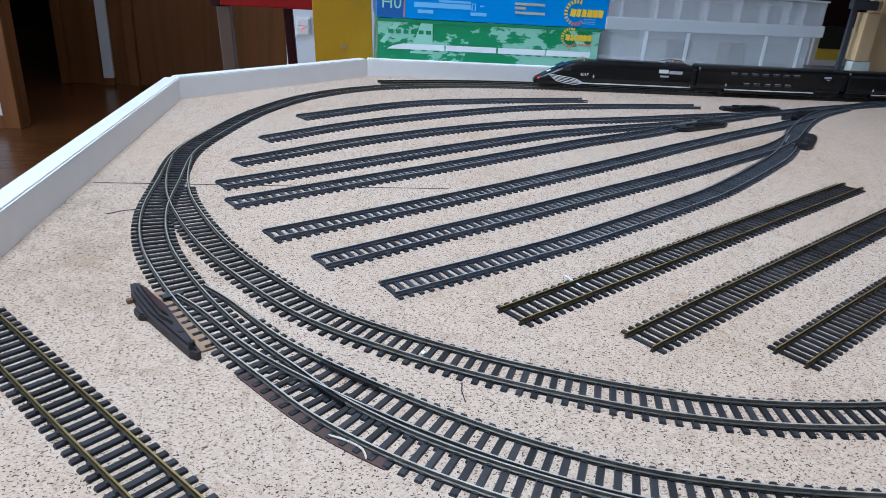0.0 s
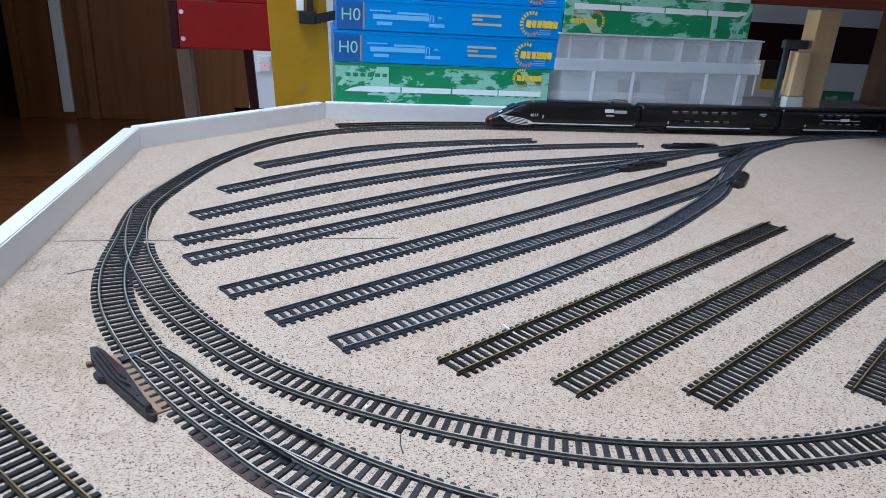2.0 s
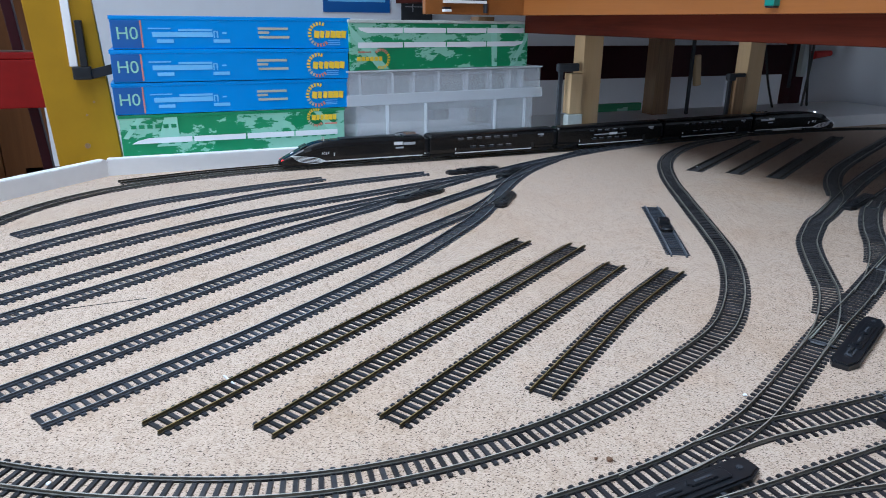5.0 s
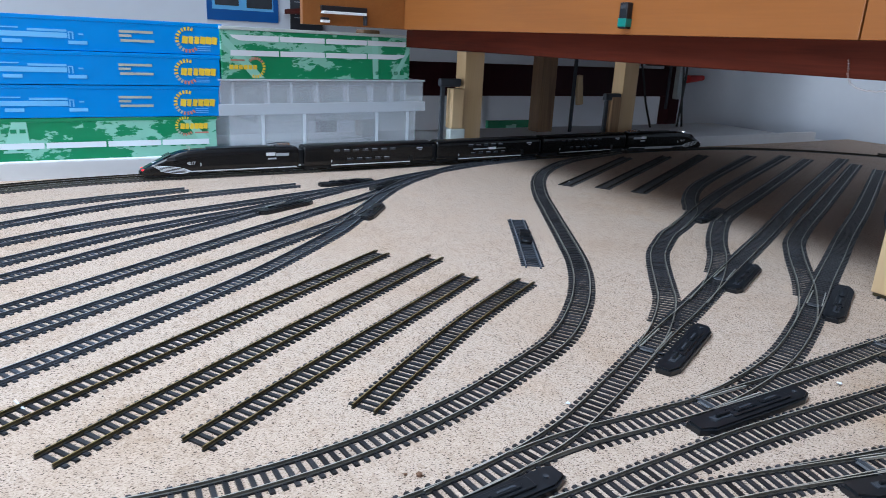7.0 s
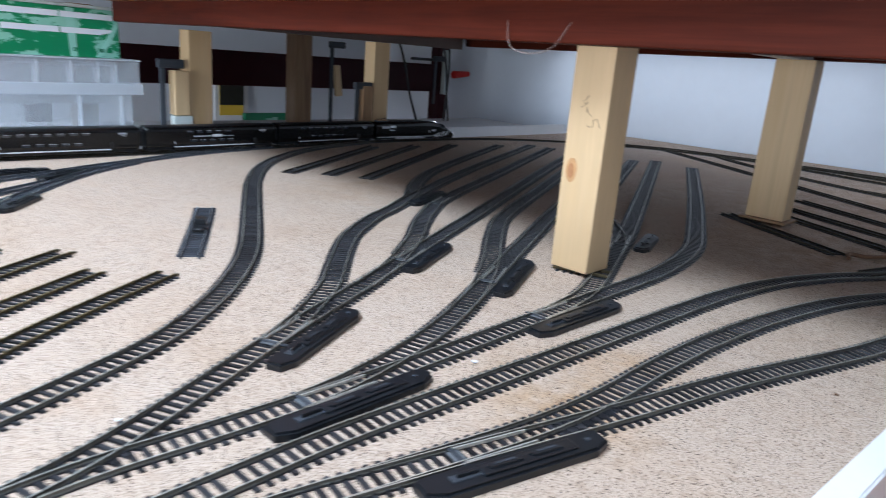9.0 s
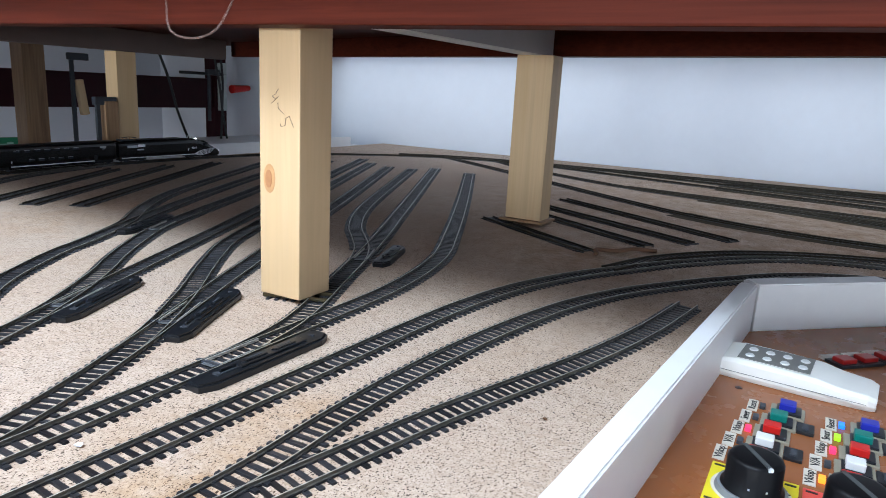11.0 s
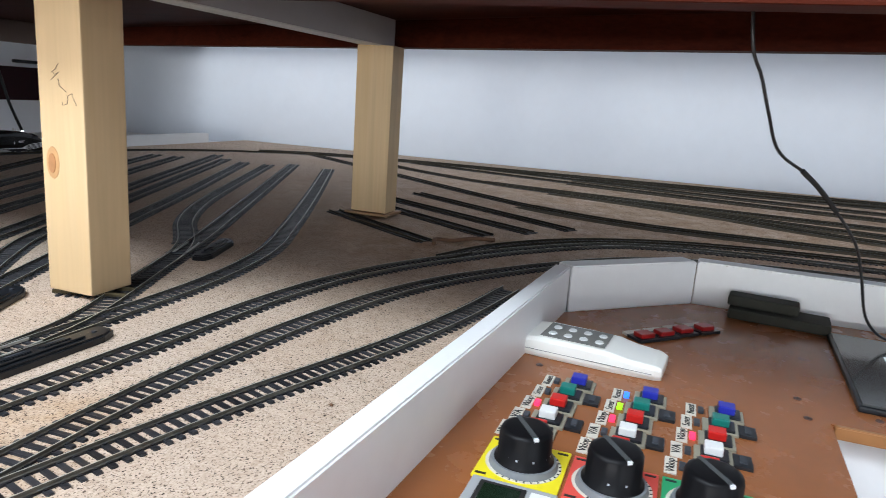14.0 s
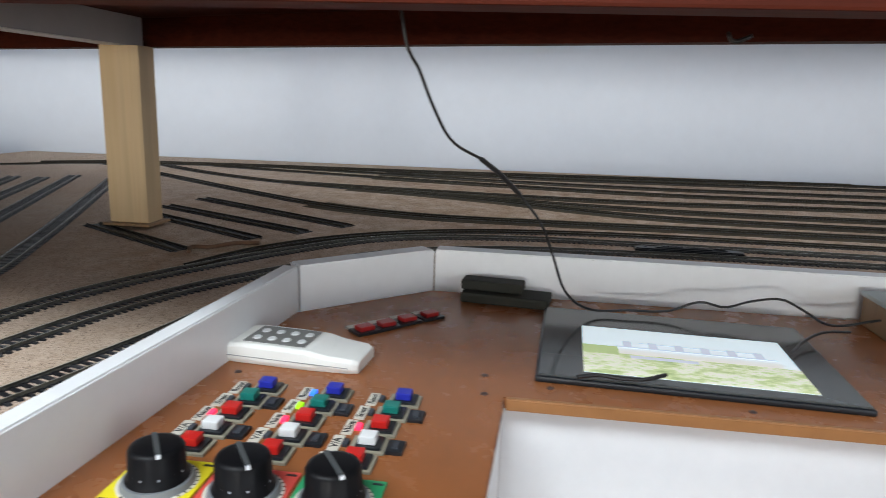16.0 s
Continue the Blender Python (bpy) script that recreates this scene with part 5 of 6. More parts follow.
def coach(place, kind):
    t = thing("passenger_car", 0, 0, 0, "glossy black double-deck model passenger car with white sill stripe", "model train car", "black model train")
    L = 0.163
    part("body", place(loft([(-L, HALF * 0.96, 0.016, 0.058), (-L + 0.003, HALF, 0.0145, 0.0605), (L - 0.003, HALF, 0.0145, 0.0605), (L, HALF * 0.96, 0.016, 0.058)], 6.0)), TRAINBLACK, t, smooth=False)
    part("roof", place(loft([(-L + 0.004, HALF * 0.80, 0.056, 0.0622), (L - 0.004, HALF * 0.80, 0.056, 0.0622)], 3.0)), TRAINROOF, t)
    part("skirt", place(box(-L * 0.62, L * 0.62, -HALF * 0.96, HALF * 0.96, 0.0095, 0.016, 0.001)), TRAINBLACK, t)
    bogie(t, place, -L * 0.76), bogie(t, place, L * 0.76)
    for s in (-1, 1):
        f = s * (HALF + 0.0001)

        def flat(name, a, b, z0, z1, m, proud=0.0004):
            return part(name, place(box(a, b, min(f, f + s * proud) - 0.0004, max(f, f + s * proud), z0, z1)), m, t)

        flat("stripe", -L * 0.62, L * 0.62, 0.0150, 0.0172, STRIPE)
        ups = range(7) if kind != 1 else range(1, 6)
        for k in ups:
            x = -0.094 + 0.0235 * k
            flat("window", x, x + 0.0145, 0.0455, 0.0500, LITGLASS)
            flat("window_rim", x + 0.0008, x + 0.0137, 0.0500, 0.0506, GREYPRINT)
        for k in range(5):
            x = -0.062 + 0.0235 * k
            flat("window", x, x + 0.0145, 0.0255, 0.0300, LITGLASS)
            flat("window_rim", x + 0.0008, x + 0.0137, 0.0300, 0.0306, GREYPRINT)
        flat("emblem", 0.118, 0.134, 0.0465, 0.0500, GREYPRINT)
        flat("emblem", 0.124, 0.132, 0.0430, 0.0445, GREYPRINT)
        flat("handrail", -0.100, -0.0985, 0.0225, 0.0280, STRIPE)
        flat("door", 0.100, 0.109, 0.0180, 0.0300, TRAINROOF)
        if kind == 1:
            flat("emblem", -0.055, -0.01, 0.0370, 0.0395, GREYPRINT)
            flat("emblem", -0.008, 0.016, 0.0360, 0.0420, STRIPE)
            flat("emblem", 0.018, 0.046, 0.0370, 0.0385, GREYPRINT)
    part("coupling", place(box(-L - 0.010, -L + 0.001, -0.013, 0.013, 0.020, 0.052, 0.003)), BLACKPLASTIC, t, "black corridor bellows")
    return t


def loco(place, light, label):
    t = thing("locomotive", 0, 0, 0, label, "model locomotive", "black model train")
    # nose at positive x
    L = 0.163
    prof = [(0.0, 0.006, 0.0125, 0.0190), (0.004, 0.0115, 0.0105, 0.0225), (0.010, 0.0150, 0.0095, 0.0260), (0.020, 0.0178, 0.0090, 0.0310), (0.032, 0.0192, 0.0090, 0.0370),
            (0.046, 0.0200, 0.0090, 0.0440), (0.060, 0.0204, 0.0090, 0.0505), (0.075, HALF, 0.0100, 0.0555), (0.092, HALF, 0.0120, 0.0590), (0.12, HALF, 0.0130, 0.0605), (0.27, HALF, 0.0135, 0.0605), (0.322, HALF, 0.0135, 0.0595), (0.326, HALF * 0.96, 0.016, 0.057)]
    part("body", place(loft([(L - d, w, a, b) for d, w, a, b in prof], 4.6)), TRAINBLACK, t, smooth=False)
    bogie(t, place, -L * 0.72), bogie(t, place, L * 0.52)
    part("pilot", place(box(L - 0.060, L - 0.010, -0.015, 0.015, 0.0070, 0.0105, 0.0015)), BLACKPLASTIC, t)
    part("roof_panel", place(box(-0.10, 0.03, -0.013, 0.013, 0.0598, 0.0620, 0.001)), TRAINROOF, t)
    gear = part("roof_gear", place(box(-0.150, -0.115, -0.012, 0.012, 0.059, 0.0630, 0.001)), GREYPLASTIC, t)
    for dx in (-0.144, -0.134, -0.124):
        for s in (-1, 1):
            part("insulator", place(cyl(dx, s * 0.007, 0.0625, 0.0675, 0.0016, 0.0011, 8)), LAMEDGE, gear)
    part("pantograph", place(tube([(-0.148, 0, 0.066), (-0.120, 0, 0.068), (-0.100, 0, 0.0655)], 0.0010, 6)), GREYPLASTIC, gear)
    for dy in (-0.010, -0.004, 0.004, 0.010):
        part("aerial", place(cyl(0.062 + abs(dy) * 0.4, dy, 0.0585, 0.0660, 0.0008, None, 6)), STEEL, t)
    # windscreen, two panes leaning with the nose
    for s in (-1, 1):
        part("windscreen", place(turned(box(-0.0085, 0.0085, s * 0.0085 - 0.0065, s * 0.0085 + 0.0065, -0.0004, 0.0010, 0.0004), L - 0.0535, 0, 0.0484, 0, 0, 25)), LITGLASS, t, "clear cab window")
        part("side_window", place(box(L - 0.068, L - 0.052, s * (HALF - 0.0004) - 0.0005, s * (HALF - 0.0004) + 0.0005, 0.0400, 0.0470)), LITGLASS, t)
        for k in range(5):
            z = 0.0305 - 0.0027 * k
            path = [(L - 0.024 - 0.0035 * k, s * (0.0183 + 0.0002 * k), z + 0.001), (L - 0.045, s * 0.0204, z - 0.001), (L - 0.070 - 0.010, s * (HALF + 0.0002), z - 0.006), (L - 0.098, s * (HALF + 0.0002), 0.0172)]
            part("nose_stripe", place(tube([p for p in spline(path, 0.006)], 0.0007, 6)), STRIPE, t)
        part("headlamp", place(turned(box(-0.0025, 0.0025, -0.0045, 0.0045, -0.0011, 0.0011, 0.0005), L - 0.0085, s * 0.0085, 0.0226, s * -28, 0, 25)), light, t, "lit lamp in the nose")
        f = s * (HALF + 0.0003)
        part("stripe", place(box(-L + 0.006, L - 0.095, f - 0.0004, f + 0.0004, 0.0158, 0.0180)), STRIPE, t)
        part("emblem", place(box(-0.140, -0.112, f - 0.0004, f + 0.0004, 0.0420, 0.0480)), GREYPRINT, t)
        part("emblem", place(box(-0.110, -0.090, f - 0.0004, f + 0.0004, 0.0430, 0.0500)), STRIPE, t)
        part("emblem", place(box(-0.112, -0.094, f - 0.0004, f + 0.0004, 0.0350, 0.0385)), GREYPRINT, t)
        bm_pose = pose(L - 0.098, f, 0.0335, 90, 0, 180 if s > 0 else 0)
        cu = lettering("4017", 0.0085, place.m @ bm_pose, STRIPE, t, "road_number", 0.0002)
        part("handrail", place(box(L - 0.118, L - 0.1165, f - 0.0004, f + 0.0006, 0.0275, 0.0340)), STRIPE, t)
    part("nose_emblem", place(turned(prism([(-0.004, -0.004), (0.001, -0.002), (0.004, -0.005), (0.003, 0.002), (0.005, 0.006), (-0.001, 0.003), (-0.004, 0.004)], 0, 0.0006), L - 0.0295, 0, 0.0357, 0, 0, 24)), STRIPE, t)
    if light is HEAD:
        part("roof_lamp", place(box(L - 0.080, L - 0.076, -0.003, 0.003, 0.0565, 0.0590, 0.0005)), HEAD, t, "lit roof lamp")
    return t


class Place:
    """Carries a car from its own axes onto the track."""

    def __init__(self, m):
        self.m = m

    def __call__(self, bm):
        bmesh.ops.transform(bm, matrix=self.m, verts=bm.verts)
        return bm


RUN = np.concatenate([MAIN[:-1], FAR_MAIN])
RUN_S = np.concatenate([[0], np.cumsum(np.linalg.norm(np.diff(RUN, axis=0), axis=1))])


def on_track(s, reverse=False):
    """The pose of a car whose middle is s along the main line, standing on two bogies."""
    q = [np.array([np.interp(s + d, RUN_S, RUN[:, k]) for k in (0, 1)]) for d in (-0.115, 0.115)]
    mid, d = (q[0] + q[1]) / 2, q[1] - q[0]
    return Place(pose(mid[0], mid[1], 0, 0, 0, math.degrees(math.atan2(d[1], d[0])) + (180 if reverse else 0)))


start = RUN_S[int(np.argmin(np.hypot(RUN[:, 0] - TRAIN_TAIL, RUN[:, 1] - 1.402)))]
GAP = 0.338
loco(on_track(start + 0.163, True), TAIL, "glossy black model locomotive with white nose stripes and red tail lights")
for k in range(3):
    coach(on_track(start + 0.163 + GAP * (k + 1)), k)
loco(on_track(start + 0.163 + GAP * 4), HEAD, "glossy black model locomotive with lit white headlights")

# ---- control panel ----
PZ = -0.005
panel = thing("control_panel", 1.3, -0.4, PZ, "red-brown laminate control desk with a cut-out for the operator", "control desk")
part("desk_top", prism([(0.42, -0.0175), (1.445, -0.0885), (1.57, -0.222), (1.565, -2.0), (1.265, -2.0), (1.272, -0.325), (0.42, -0.295)], PZ - 0.009, PZ, 0.0012), COPPERBOARD, panel)
part("edge_strip", prism([(1.2605, -2.0), (1.266, -2.0), (1.2735, -0.3265), (1.268, -0.3265)], PZ - 0.009, PZ + 0.0008, 0.0008), LAMEDGE, panel, "worn orange edge of the desk")
part("apron", prism([(1.290, -2.0), (1.275, -2.0), (1.281, -0.3240), (1.296, -0.3240)], PZ - 0.60, PZ - 0.0095), WHITE, panel, "white painted apron board under the desk edge")
part("apron_side", prism([(1.2805, -0.3238), (1.2805, -0.310), (0.42, -0.280), (0.42, -0.2938)], PZ - 0.60, PZ - 0.0095), WHITE, panel)
rim_piece(1.451, -0.0902, 0.42, -0.0193, -0.0175, PZ - 0.03, 0.046, "panel_wall", "white painted edge board round the control desk")
rim_piece(1.5755, -0.222, 1.4515, -0.0925, -0.026, PZ - 0.03, 0.046, "panel_wall", "white painted edge board round the control desk")
rim_piece(1.571, -2.0, 1.5765, -0.2235, -0.026, PZ - 0.03, 0.046, "panel_wall", "white painted edge board round the control desk")
for x, y in ((1.277, -0.098), (1.3134, -0.306), (1.2752, -0.3085), (1.298, -0.362), (1.285, -0.52)):
    s = thing("screw", x, y, PZ, "small dark screw in the desk top", "screw", "desk screws")
    part("head", cyl(x, y, PZ, PZ + 0.0008, 0.0032, 0.0028, 12), RUSTCARD, s)
    part("cross_slot", box(x - 0.002, x + 0.002, y - 0.0005, y + 0.0005, PZ + 0.0008, PZ + 0.0011), INK, s)


def dial(x, y, plate, label):
    t = thing("speed_dial", x, y, PZ, label, "control knob", "speed dials")
    part("plate", box(x - 0.0265, x + 0.0265, y - 0.0262, y + 0.0262, PZ, PZ + 0.0016, 0.0004), plate, t)
    part("scale", cyl(x, y, PZ + 0.0016, PZ + 0.0019, 0.0238, None, 40), LABELS, t, "pale printed scale ring")
    for k in range(22):
        a = math.radians(150 + k * 11)
        part("scale_mark", turned(box(0.0222, 0.0236, -0.0004, 0.0004, 0, 0.0004), x, y, PZ + 0.0019, math.degrees(a)), INK, t)
    part("collar", cyl(x, y, PZ + 0.0017, PZ + 0.0055, 0.0218, 0.0205, 40), GREYRING, t)
    knob = bmesh.new()
    rows = ((0.0188, 0.005), (0.0186, 0.0065), (0.0168, 0.0075), (0.0164, 0.0235), (0.0152, 0.0258), (0.0125, 0.0264))
    rings = []
    n = 48
    for r, z in rows:
        rings.append([knob.verts.new((x + (r - (0.0004 if k % 4 < 1 and 0.007 < z < 0.025 else 0)) * math.cos(math.tau * k / n), y + (r - (0.0004 if k % 4 < 1 and 0.007 < z < 0.025 else 0)) * math.sin(math.tau * k / n), PZ + z)) for k in range(n)])
    for a, b in zip(rings, rings[1:]):
        for k in range(n):
            knob.faces.new((a[k], a[(k + 1) % n], b[(k + 1) % n], b[k]))
    knob.faces.new(rings[-1])
    k = part("knob", knob, KNOBBLACK, t, "ribbed black knob", smooth=True)
    part("pointer", turned(box(-0.0150, 0.0150, -0.0016, 0.0016, 0, 0.0006), x, y, PZ + 0.0262, 34), KNOBSHEEN, k)
    part("pointer_tip", turned(box(-0.0165, -0.0140, -0.0013, 0.0013, -0.0012, 0.0008), x, y, PZ + 0.0260, 34), STRIPE, k)
    for d in range(8):
        a = math.radians(140 + d * 18)
        part("notch", turned(box(0.0158, 0.0166, -0.0006, 0.0006, 0.0105, 0.0118), x, y, PZ, math.degrees(a)), GREYPRINT, k)
    for sx, sy in ((-1, 1), (1, -1), (1, 1)):
        part("mark", box(x + sx * 0.0225 - 0.0011, x + sx * 0.0225 + 0.0011, y + sy * 0.0212 - 0.0034, y + sy * 0.0212 + 0.0034, PZ + 0.0016, PZ + 0.0018), INK, t)
    return t


for (x, y), m, word in zip(((1.106, -0.124), (1.105, -0.1785), (1.105, -0.233)), (YPLATE, RPLATE, GPLATE), ("yellow", "red", "green")):
    dial(x, y, m, "large ribbed black speed knob on a " + word + " plate")

LAMPS = {0: {2: PINKLED}, 1: {0: BLUELED, 1: GREENLED, 2: PINKLED, 4: ORANGELED}, 2: {2: PINKLED}}
COLOURS = (BLUEBTN, TEALBTN, REDBTN, WHITEBTN, REDBTN)
for col in range(3):
    t = thing("push_button_strip", 1.20, -0.13 - 0.0555 * col, PZ, "row of coloured push buttons with paper labels and small lamps", "button strip", "push button strips")
    for k in range(5):
        x = 1.2465 - 0.0242 * k
        y = -0.1345 - 0.0555 * col + 0.0030 * k
        shift = -0.002 if k == 0 else 0
        part("frame", box(x - 0.0105, x + 0.0105, y - 0.0130 + shift, y + 0.0115 + shift, PZ, PZ + 0.0022, 0.0005), PANELGREY, t)
        part("well", box(x - 0.0088, x + 0.0088, y - 0.0105 + shift, y + 0.0075 + shift, PZ + 0.0022, PZ + 0.0042, 0.0008), BLACKPLASTIC, t)
        part("button", box(x - 0.0058, x + 0.0058, y - 0.0062 + shift, y + 0.0056 + shift, PZ + 0.0042, PZ + 0.0100, 0.0010), COLOURS[k], t)
        part("paper_label", box(x - 0.0110, x + 0.0110, y + 0.0186, y + 0.0262, PZ, PZ + 0.0008), LABELS, t)
        lettering(("Reset", "Smer", "Vklop", "V/A", "Vklop")[k], 0.0085 if k == 3 else 0.0078, pose(x, y + 0.0224, PZ + 0.0010, 0, 0, 0), INK, t)
        lamp = LAMPS[col].get(k)
        part("lamp", box(x - 0.0040, x + 0.0040, y + 0.0132, y + 0.0174, PZ, PZ + 0.0030, 0.0006), lamp or GREYPLASTIC, t)
        if k in (1, 3):
            part("slide_switch", box(x - 0.0085, x + 0.0085, y - 0.0250, y - 0.0132, PZ, PZ + 0.0026, 0.0005), BLACKPLASTIC, t)
            part("slider", box(x - 0.0045, x + 0.0045, y - 0.0212, y - 0.0170, PZ + 0.0026, PZ + 0.0036), GREYPLASTIC, t)

for col in range(3):
    x0, y0 = 1.078, -0.100 - 0.0545 * col
    t = thing("block_display", x0 - 0.03, y0 - 0.02, PZ, "grey framed dark display window with a paper tag", "display", "block displays")
    part("frame", box(x0 - 0.075, x0, y0 - 0.051, y0, PZ, PZ + 0.003, 0.0008), FRAMEGREY, t)
    part("bezel", box(x0 - 0.063, x0 - 0.004, y0 - 0.034, y0 - 0.006, PZ + 0.003, PZ + 0.0034), INK, t)
    part("window", box(x0 - 0.060, x0 - 0.007, y0 - 0.031, y0 - 0.009, PZ + 0.0034, PZ + 0.0038), GREENGLASS, t, "dark green display glass")
    part("tag", box(x0 - 0.062, x0 - 0.005, y0 - 0.0475, y0 - 0.0365, PZ + 0.003, PZ + 0.0036), WHITEBTN, t)
    lettering("mernik " + str(col + 1), 0.0112, pose(x0 - 0.0335, y0 - 0.042, PZ + 0.0038), INK, t)

ins = thing("red_button_row", 1.43, -0.205, PZ, "four dark red lit push buttons in a slanted black strip", "button strip")
for k, (x, y) in enumerate(((1.399, -0.178), (1.418, -0.196), (1.439, -0.214), (1.460, -0.235))):
    part("well", turned(box(-0.0105, 0.0105, -0.0130, 0.0130, 0, 0.0032, 0.0006), x, y, PZ, 45), BLACKPLASTIC, ins)
    part("button", turned(box(-0.0066, 0.0066, -0.0085, 0.0085, 0.003, 0.0075, 0.0010), x, y, PZ, 45), DARKRED, ins)
    part("paper_label", turned(box(0.0112, 0.0195, -0.0110, 0.0110, 0, 0.0030), x, y, PZ, 45), LABELS, ins)

# hand controller
rc = thing("hand_controller", 1.325, -0.14, PZ, "pale grey plastic hand controller with white keys on a dark keypad", "remote control")
R = pose(1.3195, -0.139, PZ, 0, 0, -95) @ Matrix.Diagonal((1, 0.86, 0.70, 1))


def rc_put(name, bm, m, label="", smooth=False):
    bmesh.ops.transform(bm, matrix=R, verts=bm.verts)
    return part(name, bm, m, rc, label, smooth)


shell = bmesh.new()
secs = [(-0.064, 0.0300, 0.0215), (-0.061, 0.0325, 0.0235), (-0.045, 0.0335, 0.0262), (-0.01, 0.0335, 0.0260), (0.018, 0.0330, 0.0250), (0.034, 0.0315, 0.0205), (0.056, 0.0290, 0.0180), (0.062, 0.0255, 0.0150)]
rings = []
for x, hw, h in secs:
    rings.append([shell.verts.new(p) for p in ((x, -hw * 0.94, 0.0), (x, -hw, 0.006), (x, -hw * 0.98, h - 0.004), (x, -hw * 0.86, h), (x, hw * 0.86, h), (x, hw * 0.98, h - 0.004), (x, hw, 0.006), (x, hw * 0.94, 0.0))])
for a, b in zip(rings, rings[1:]):
    for k in range(8):
        shell.faces.new((a[k], a[(k + 1) % 8], b[(k + 1) % 8], b[k]))
shell.faces.new(rings[0][::-1]), shell.faces.new(rings[-1])
bmesh.ops.recalc_face_normals(shell, faces=shell.faces)
bmesh.ops.bevel(shell, geom=shell.edges[:], offset=0.0008, segments=1, affect="EDGES")
rc_put("shell", shell, REMOTEGREY)
rc_put("seam", box(-0.0605, 0.055, -0.03375, -0.0330, 0.0098, 0.0103), GREYRING)
rc_put("keypad", prism([(-0.046, -0.024), (0.012, -0.024), (0.012, 0.024), (-0.046, 0.024)], 0.0262, 0.0270), KEYPAD)
for i in range(4):
    for j in range(2):
        key = cyl(0, 0, 0, 0.0014, 0.0046, 0.0038, 18)
        bmesh.ops.transform(key, matrix=pose(-0.0375 + 0.0142 * i, -0.0115 + 0.021 * j, 0.0270) @ Matrix.Diagonal((0.85, 1.25, 1, 1)), verts=key.verts)
        rc_put("button", key, KEYCAPS, "white oval key")

# tablet
tab = thing("tablet", 1.41, -0.49, PZ, "black bordered tablet lying on the desk with its screen lit", "tablet")
Q = pose(1.402, -0.488, PZ - 0.003, 0, 0, -90 - 3.0)


def tab_put(name, bm, m, label=""):
    bmesh.ops.transform(bm, matrix=Q, verts=bm.verts)
    return part(name, bm, m, tab, label)


tab_put("case", box(-0.134, 0.134, -0.100, 0.104, 0.003, 0.0085, 0.002), BLACKPLASTIC)
glass = mat("dark_tablet_glass", (0.062, 0.068, 0.068), 0.13)
tab_put("glass", box(-0.131, 0.131, -0.097, 0.101, 0.0085, 0.0100), glass)
scr = tab_put("screen", box(-0.093, 0.098, -0.083, 0.044, 0.0101, 0.0103), SCREENSKY, "lit screen showing a pale green landscape")
for a, b, c, d, m, z in ((-0.093, 0.098, -0.083, -0.030, SCREENMIX, 0.0104), (-0.060, 0.085, -0.030, -0.019, SCREENPALE, 0.0105), (-0.062, 0.085, -0.012, -0.009, SCREENGREY, 0.0105), (-0.04, 0.07, 0.002, 0.004, SCREENGREY, 0.0105),
                         (-0.093, -0.060, -0.034, -0.012, SCREENGREEN, 0.0106), (-0.050, 0.010, -0.040, -0.033, SCREENGREY, 0.0106)):
    bm = box(a, b, c, d, z, z + 0.0001)
    bmesh.ops.transform(bm, matrix=Q, verts=bm.verts)
    part("screen_field", bm, m, scr)
for k in range(6):
    bm = box(-0.055 + 0.024 * k, -0.046 + 0.024 * k, -0.012, 0.006, 0.0106, 0.0107)
    bmesh.ops.transform(bm, matrix=Q, verts=bm.verts)
    part("screen_field", bm, SCREENGREY, scr)

# foam block and cables
blk = thing("foam_block", 1.54, -0.31, PZ, "dark olive stepped foam block by the desk wall", "block")
part("base", turned(box(-0.052, 0.052, -0.022, 0.022, 0, 0.012, 0.003), 1.543, -0.315, PZ, -97), OLIVE, blk)
part("step", turned(box(-0.044, 0.030, -0.012, 0.016, 0.012, 0.024, 0.003), 1.548, -0.305, PZ, -97), OLIVE, blk)
hang = solid("hanging_cable", tube(spline([(1.312, -0.220, 0.345), (1.318, -0.231, 0.267), (1.325, -0.239, 0.252), (1.335, -0.250, 0.223), (1.360, -0.265, 0.192), (1.390, -0.296, 0.171), (1.410, -0.326, 0.141), (1.420, -0.349, 0.111), (1.432, -0.361, 0.081),
                                          (1.460, -0.380, 0.033), (1.488, -0.410, 0.009), (1.497, -0.450, 0.0085), (1.500, -0.492, 0.010), (1.510, -0.529, 0.020), (1.502, -0.552, 0.018), (1.512, -0.582, 0.024), (1.513, -0.615, 0.028), (1.503, -0.634, 0.020), (1.490, -0.655, 0.010), (1.500, -0.71, 0.016)], 0.008), 0.0014, 8), CABLE, "thin black cable hanging from the deck onto the tablet", "cable", smooth=True)
part("plug_sleeve", tube(spline([(1.383, -0.289, 0.176), (1.398, -0.307, 0.161), (1.410, -0.326, 0.141)], 0.006), 0.0024, 8), CABLE, hang)
part("cable_loop", tube(spline([(1.2995, -0.383, 0.0065), (1.3073, -0.4024, 0.0066), (1.3037, -0.4195, 0.0066), (1.3061, -0.439, 0.0066), (1.3195, -0.4585, 0.0068)], 0.006), 0.0018, 8), CABLE, hang)
part("cable_end", tube(spline([(1.400, -0.587, 0.0066), (1.432, -0.610, 0.009), (1.456, -0.637, 0.012), (1.470, -0.668, 0.010)], 0.008), 0.0014, 8), CABLE, hang)
solid("deck_cable", tube(spline([(1.533, -0.4244, 0.3435), (1.5744, -0.4415, 0.335), (1.5927, -0.4695, 0.332), (1.5585, -0.4902, 0.335), (1.518, -0.491, 0.3435)], 0.008), 0.0022, 8), CABLE, "black cable loop stapled under the deck", "cable", smooth=True)
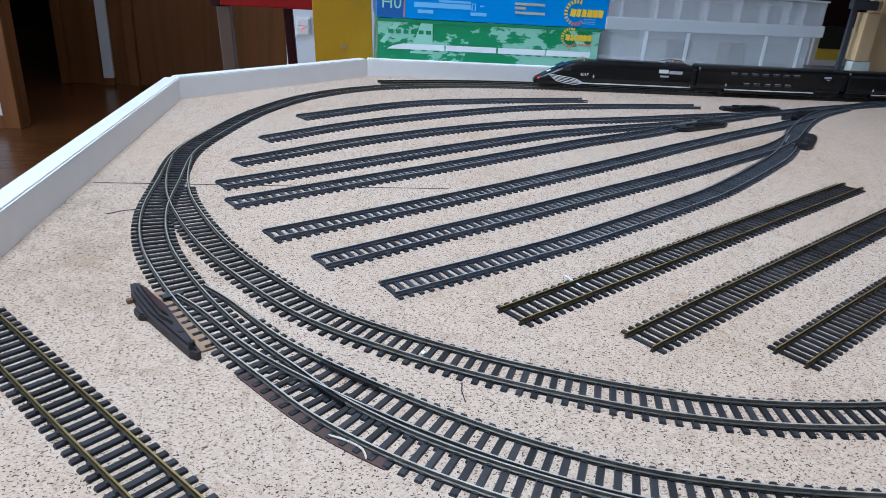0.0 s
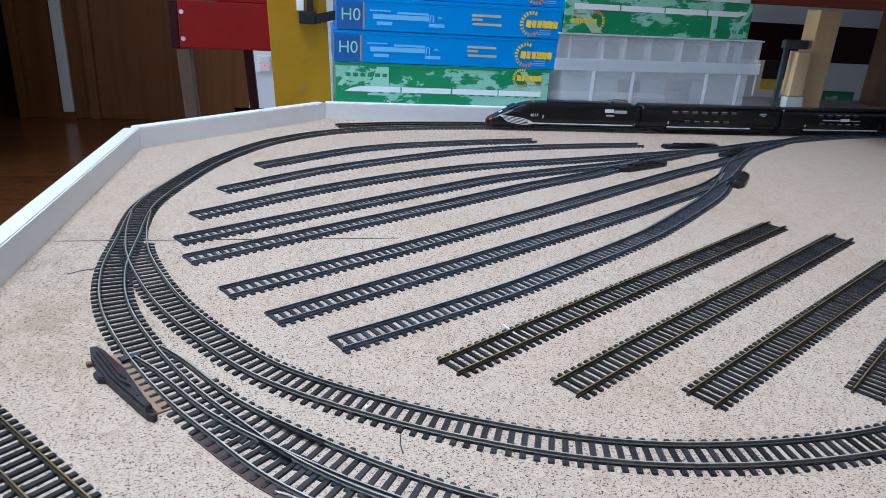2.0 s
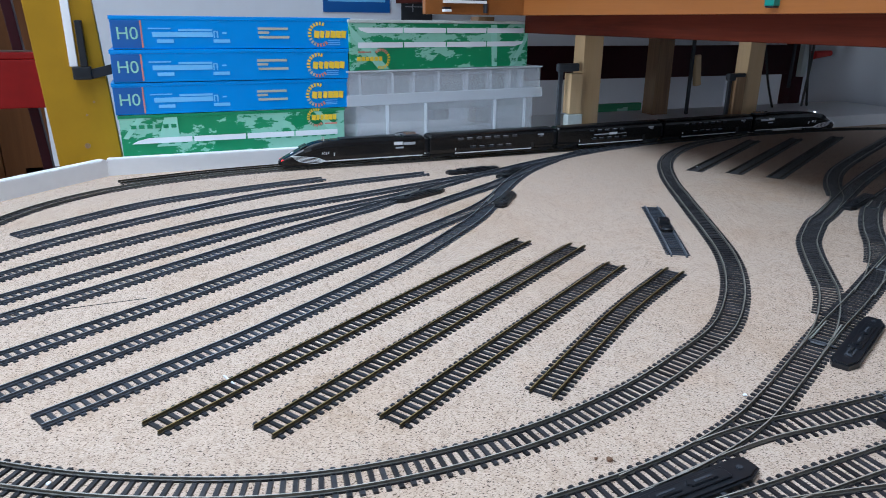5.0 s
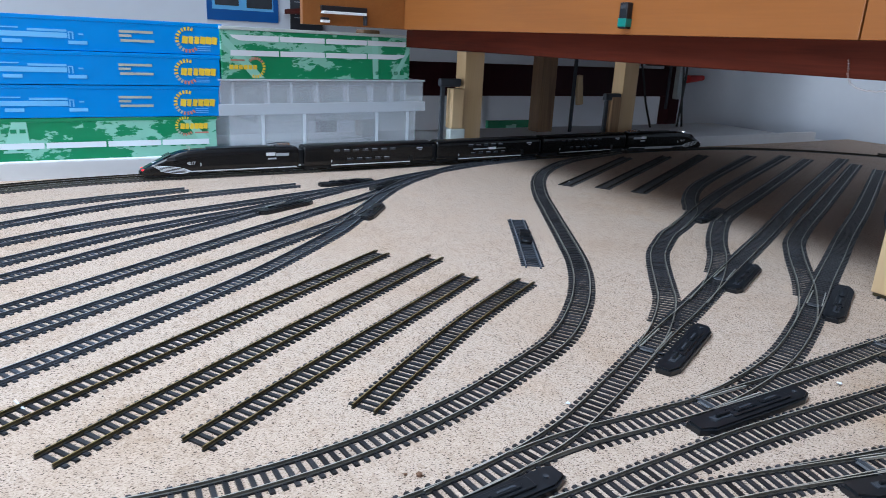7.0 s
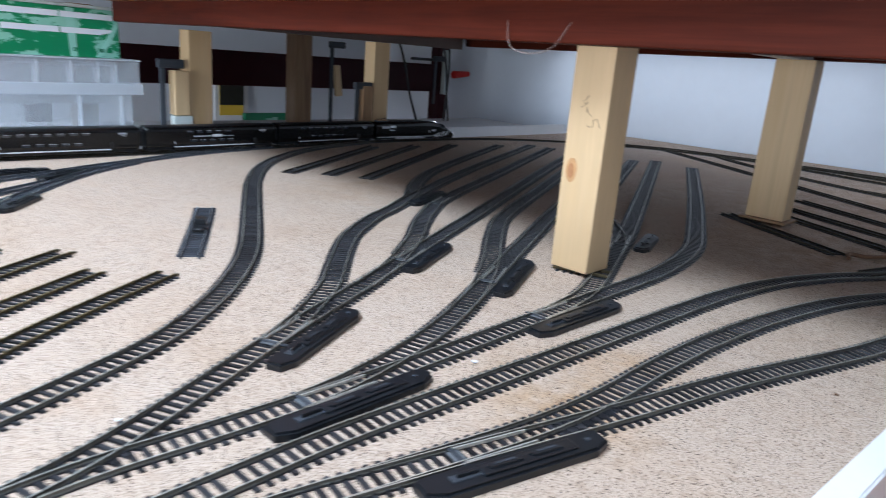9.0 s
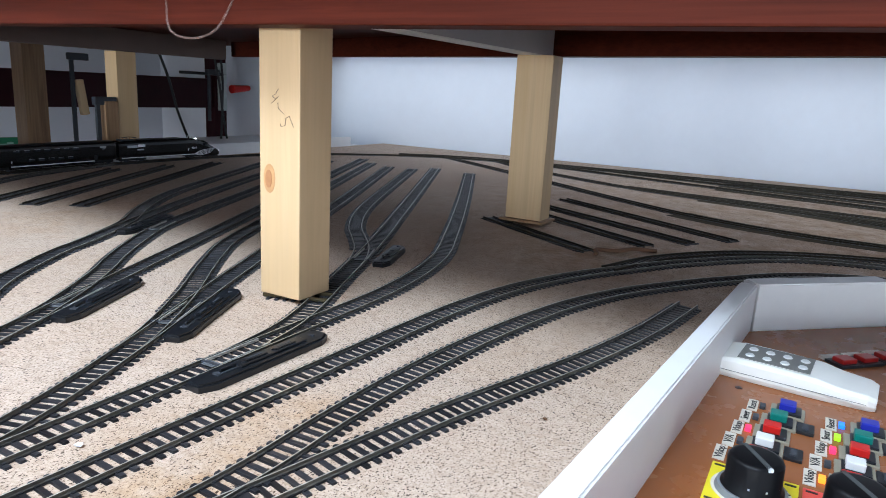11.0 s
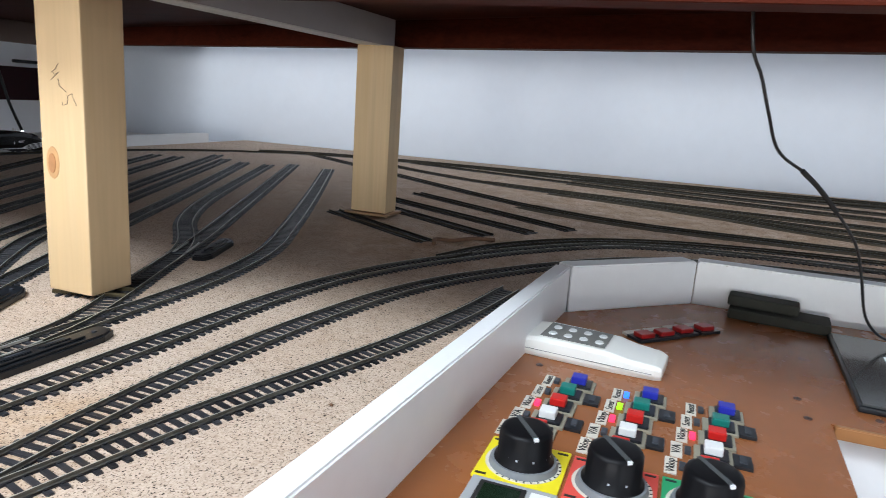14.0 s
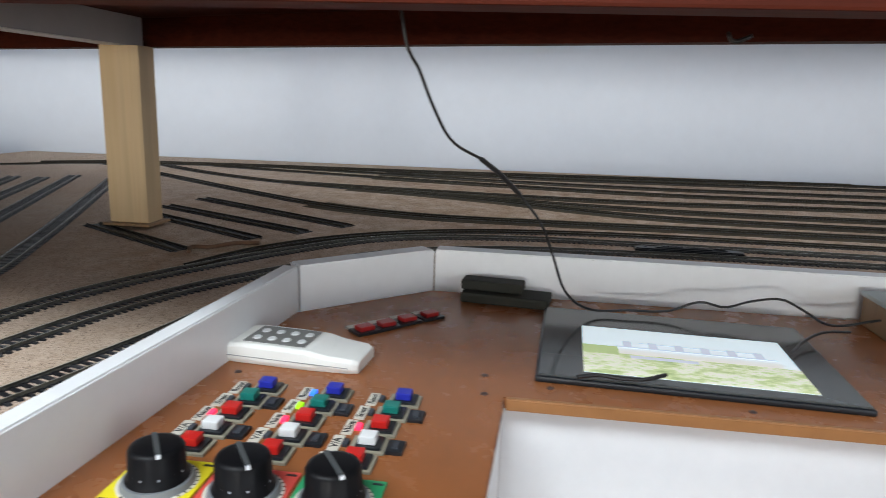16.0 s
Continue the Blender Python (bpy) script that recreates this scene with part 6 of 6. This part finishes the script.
solid("cable_clip", tube(spline([(1.484, -0.5183, 0.3005), (1.500, -0.526, 0.2955), (1.505, -0.534, 0.2955), (1.500, -0.545, 0.3005)], 0.004), 0.0022, 8), CABLE, "small black cable clip under the beam", "clip", smooth=True)
tan = thing("wooden_block", 1.53, -0.75, PZ, "small pale wooden block beside the tablet", "block")
part("body", box(1.49, 1.555, -0.79, -0.715, PZ, 0.028, 0.003), PINE_DARK, tan)
part("cap", box(1.488, 1.557, -0.792, -0.713, 0.0282, 0.034, 0.002), CARDEDGE, tan)

# ---- small clutter on the board ----
solid("rusty_wire", tube(spline([(1.655, 0.145, 0.003), (1.672, 0.150, 0.006), (1.69, 0.128, 0.004), (1.72, 0.105, 0.005), (1.742, 0.075, 0.003)], 0.006), 0.0032, 7), RUSTWIRE, "short rusty brown wire scrap lying on the board", "scrap")
for x, y, r in ((0.098, 0.418, 0.0022), (1.30, 1.12, 0.003), (0.905, 0.246, 0.003), (0.64, 0.33, 0.0022)):
    c = bmesh.new()
    bmesh.ops.create_icosphere(c, subdivisions=1, radius=r)
    for v in c.verts:
        v.co = Vector((v.co.x * random.uniform(0.6, 1.2), v.co.y * random.uniform(0.6, 1.2), v.co.z * 0.45 + r * 0.4))
    bmesh.ops.translate(c, vec=(x, y, 0.0005), verts=c.verts)
    solid("plaster_crumb", c, STRIPE, "small white plaster crumb on the board", "crumb", group="crumbs")
for x, y, r in ((0.4756, 0.2976, 0.0028), (0.4671, 0.3024, 0.0018), (1.113, 0.016, 0.0022)):
    c = bmesh.new()
    bmesh.ops.create_icosphere(c, subdivisions=1, radius=r)
    for v in c.verts:
        v.co = Vector((v.co.x * random.uniform(0.6, 1.3), v.co.y * random.uniform(0.6, 1.2), v.co.z * 0.45 + r * 0.4))
    bmesh.ops.translate(c, vec=(x, y, 0.0004), verts=c.verts)
    solid("rust_crumb", c, RUSTWIRE, "small red-brown crumb on the board", "crumb", group="crumbs")
solid("paper_scrap", tube(spline([(0.041, 0.341, 0.001), (0.047, 0.337, 0.002), (0.053, 0.334, 0.0012), (0.0585, 0.3275, 0.002), (0.060, 0.322, 0.001)], 0.003), 0.0006, 6), LABELS, "thin curled white paper scrap by the sleepers", "scrap")
solid("white_splinter", turned(box(-0.010, 0.010, -0.0008, 0.0008, 0, 0.0015), 0.228, 0.520, 0.0003, -70), STRIPE, "thin white splinter lying on the board", "scrap")
seg = MAIN[(MAIN[:, 0] > -0.005) & (MAIN[:, 0] < 0.082) & (MAIN[:, 1] < 0.42)][::4]
out, _ = side_of(seg)
strip = [tuple(p + n * 0.0185) for p, n in zip(seg, out)]
solid("card_strip", prism([tuple(p + n * 0.010) for p, n in zip(seg, out)] + strip[::-1], 0.0001, 0.0009), RUSTCARD, "thin dark red-brown card strip under the sleeper ends", "card strip")
solid("hair_crack", tube([(0.118, 0.386, 0.0002), (0.1165, 0.378, 0.0002), (0.117, 0.367, 0.0002)], 0.0004, 5), INK, "fine dark crack in the cork board", "crack", "structure")
solid("hair_crack", tube([(-0.165, 0.66, 0.0002), (-0.155, 0.668, 0.0002), (-0.143, 0.673, 0.0002)], 0.0005, 5), INK, "fine dark scratch in the cork board", "crack", "structure")
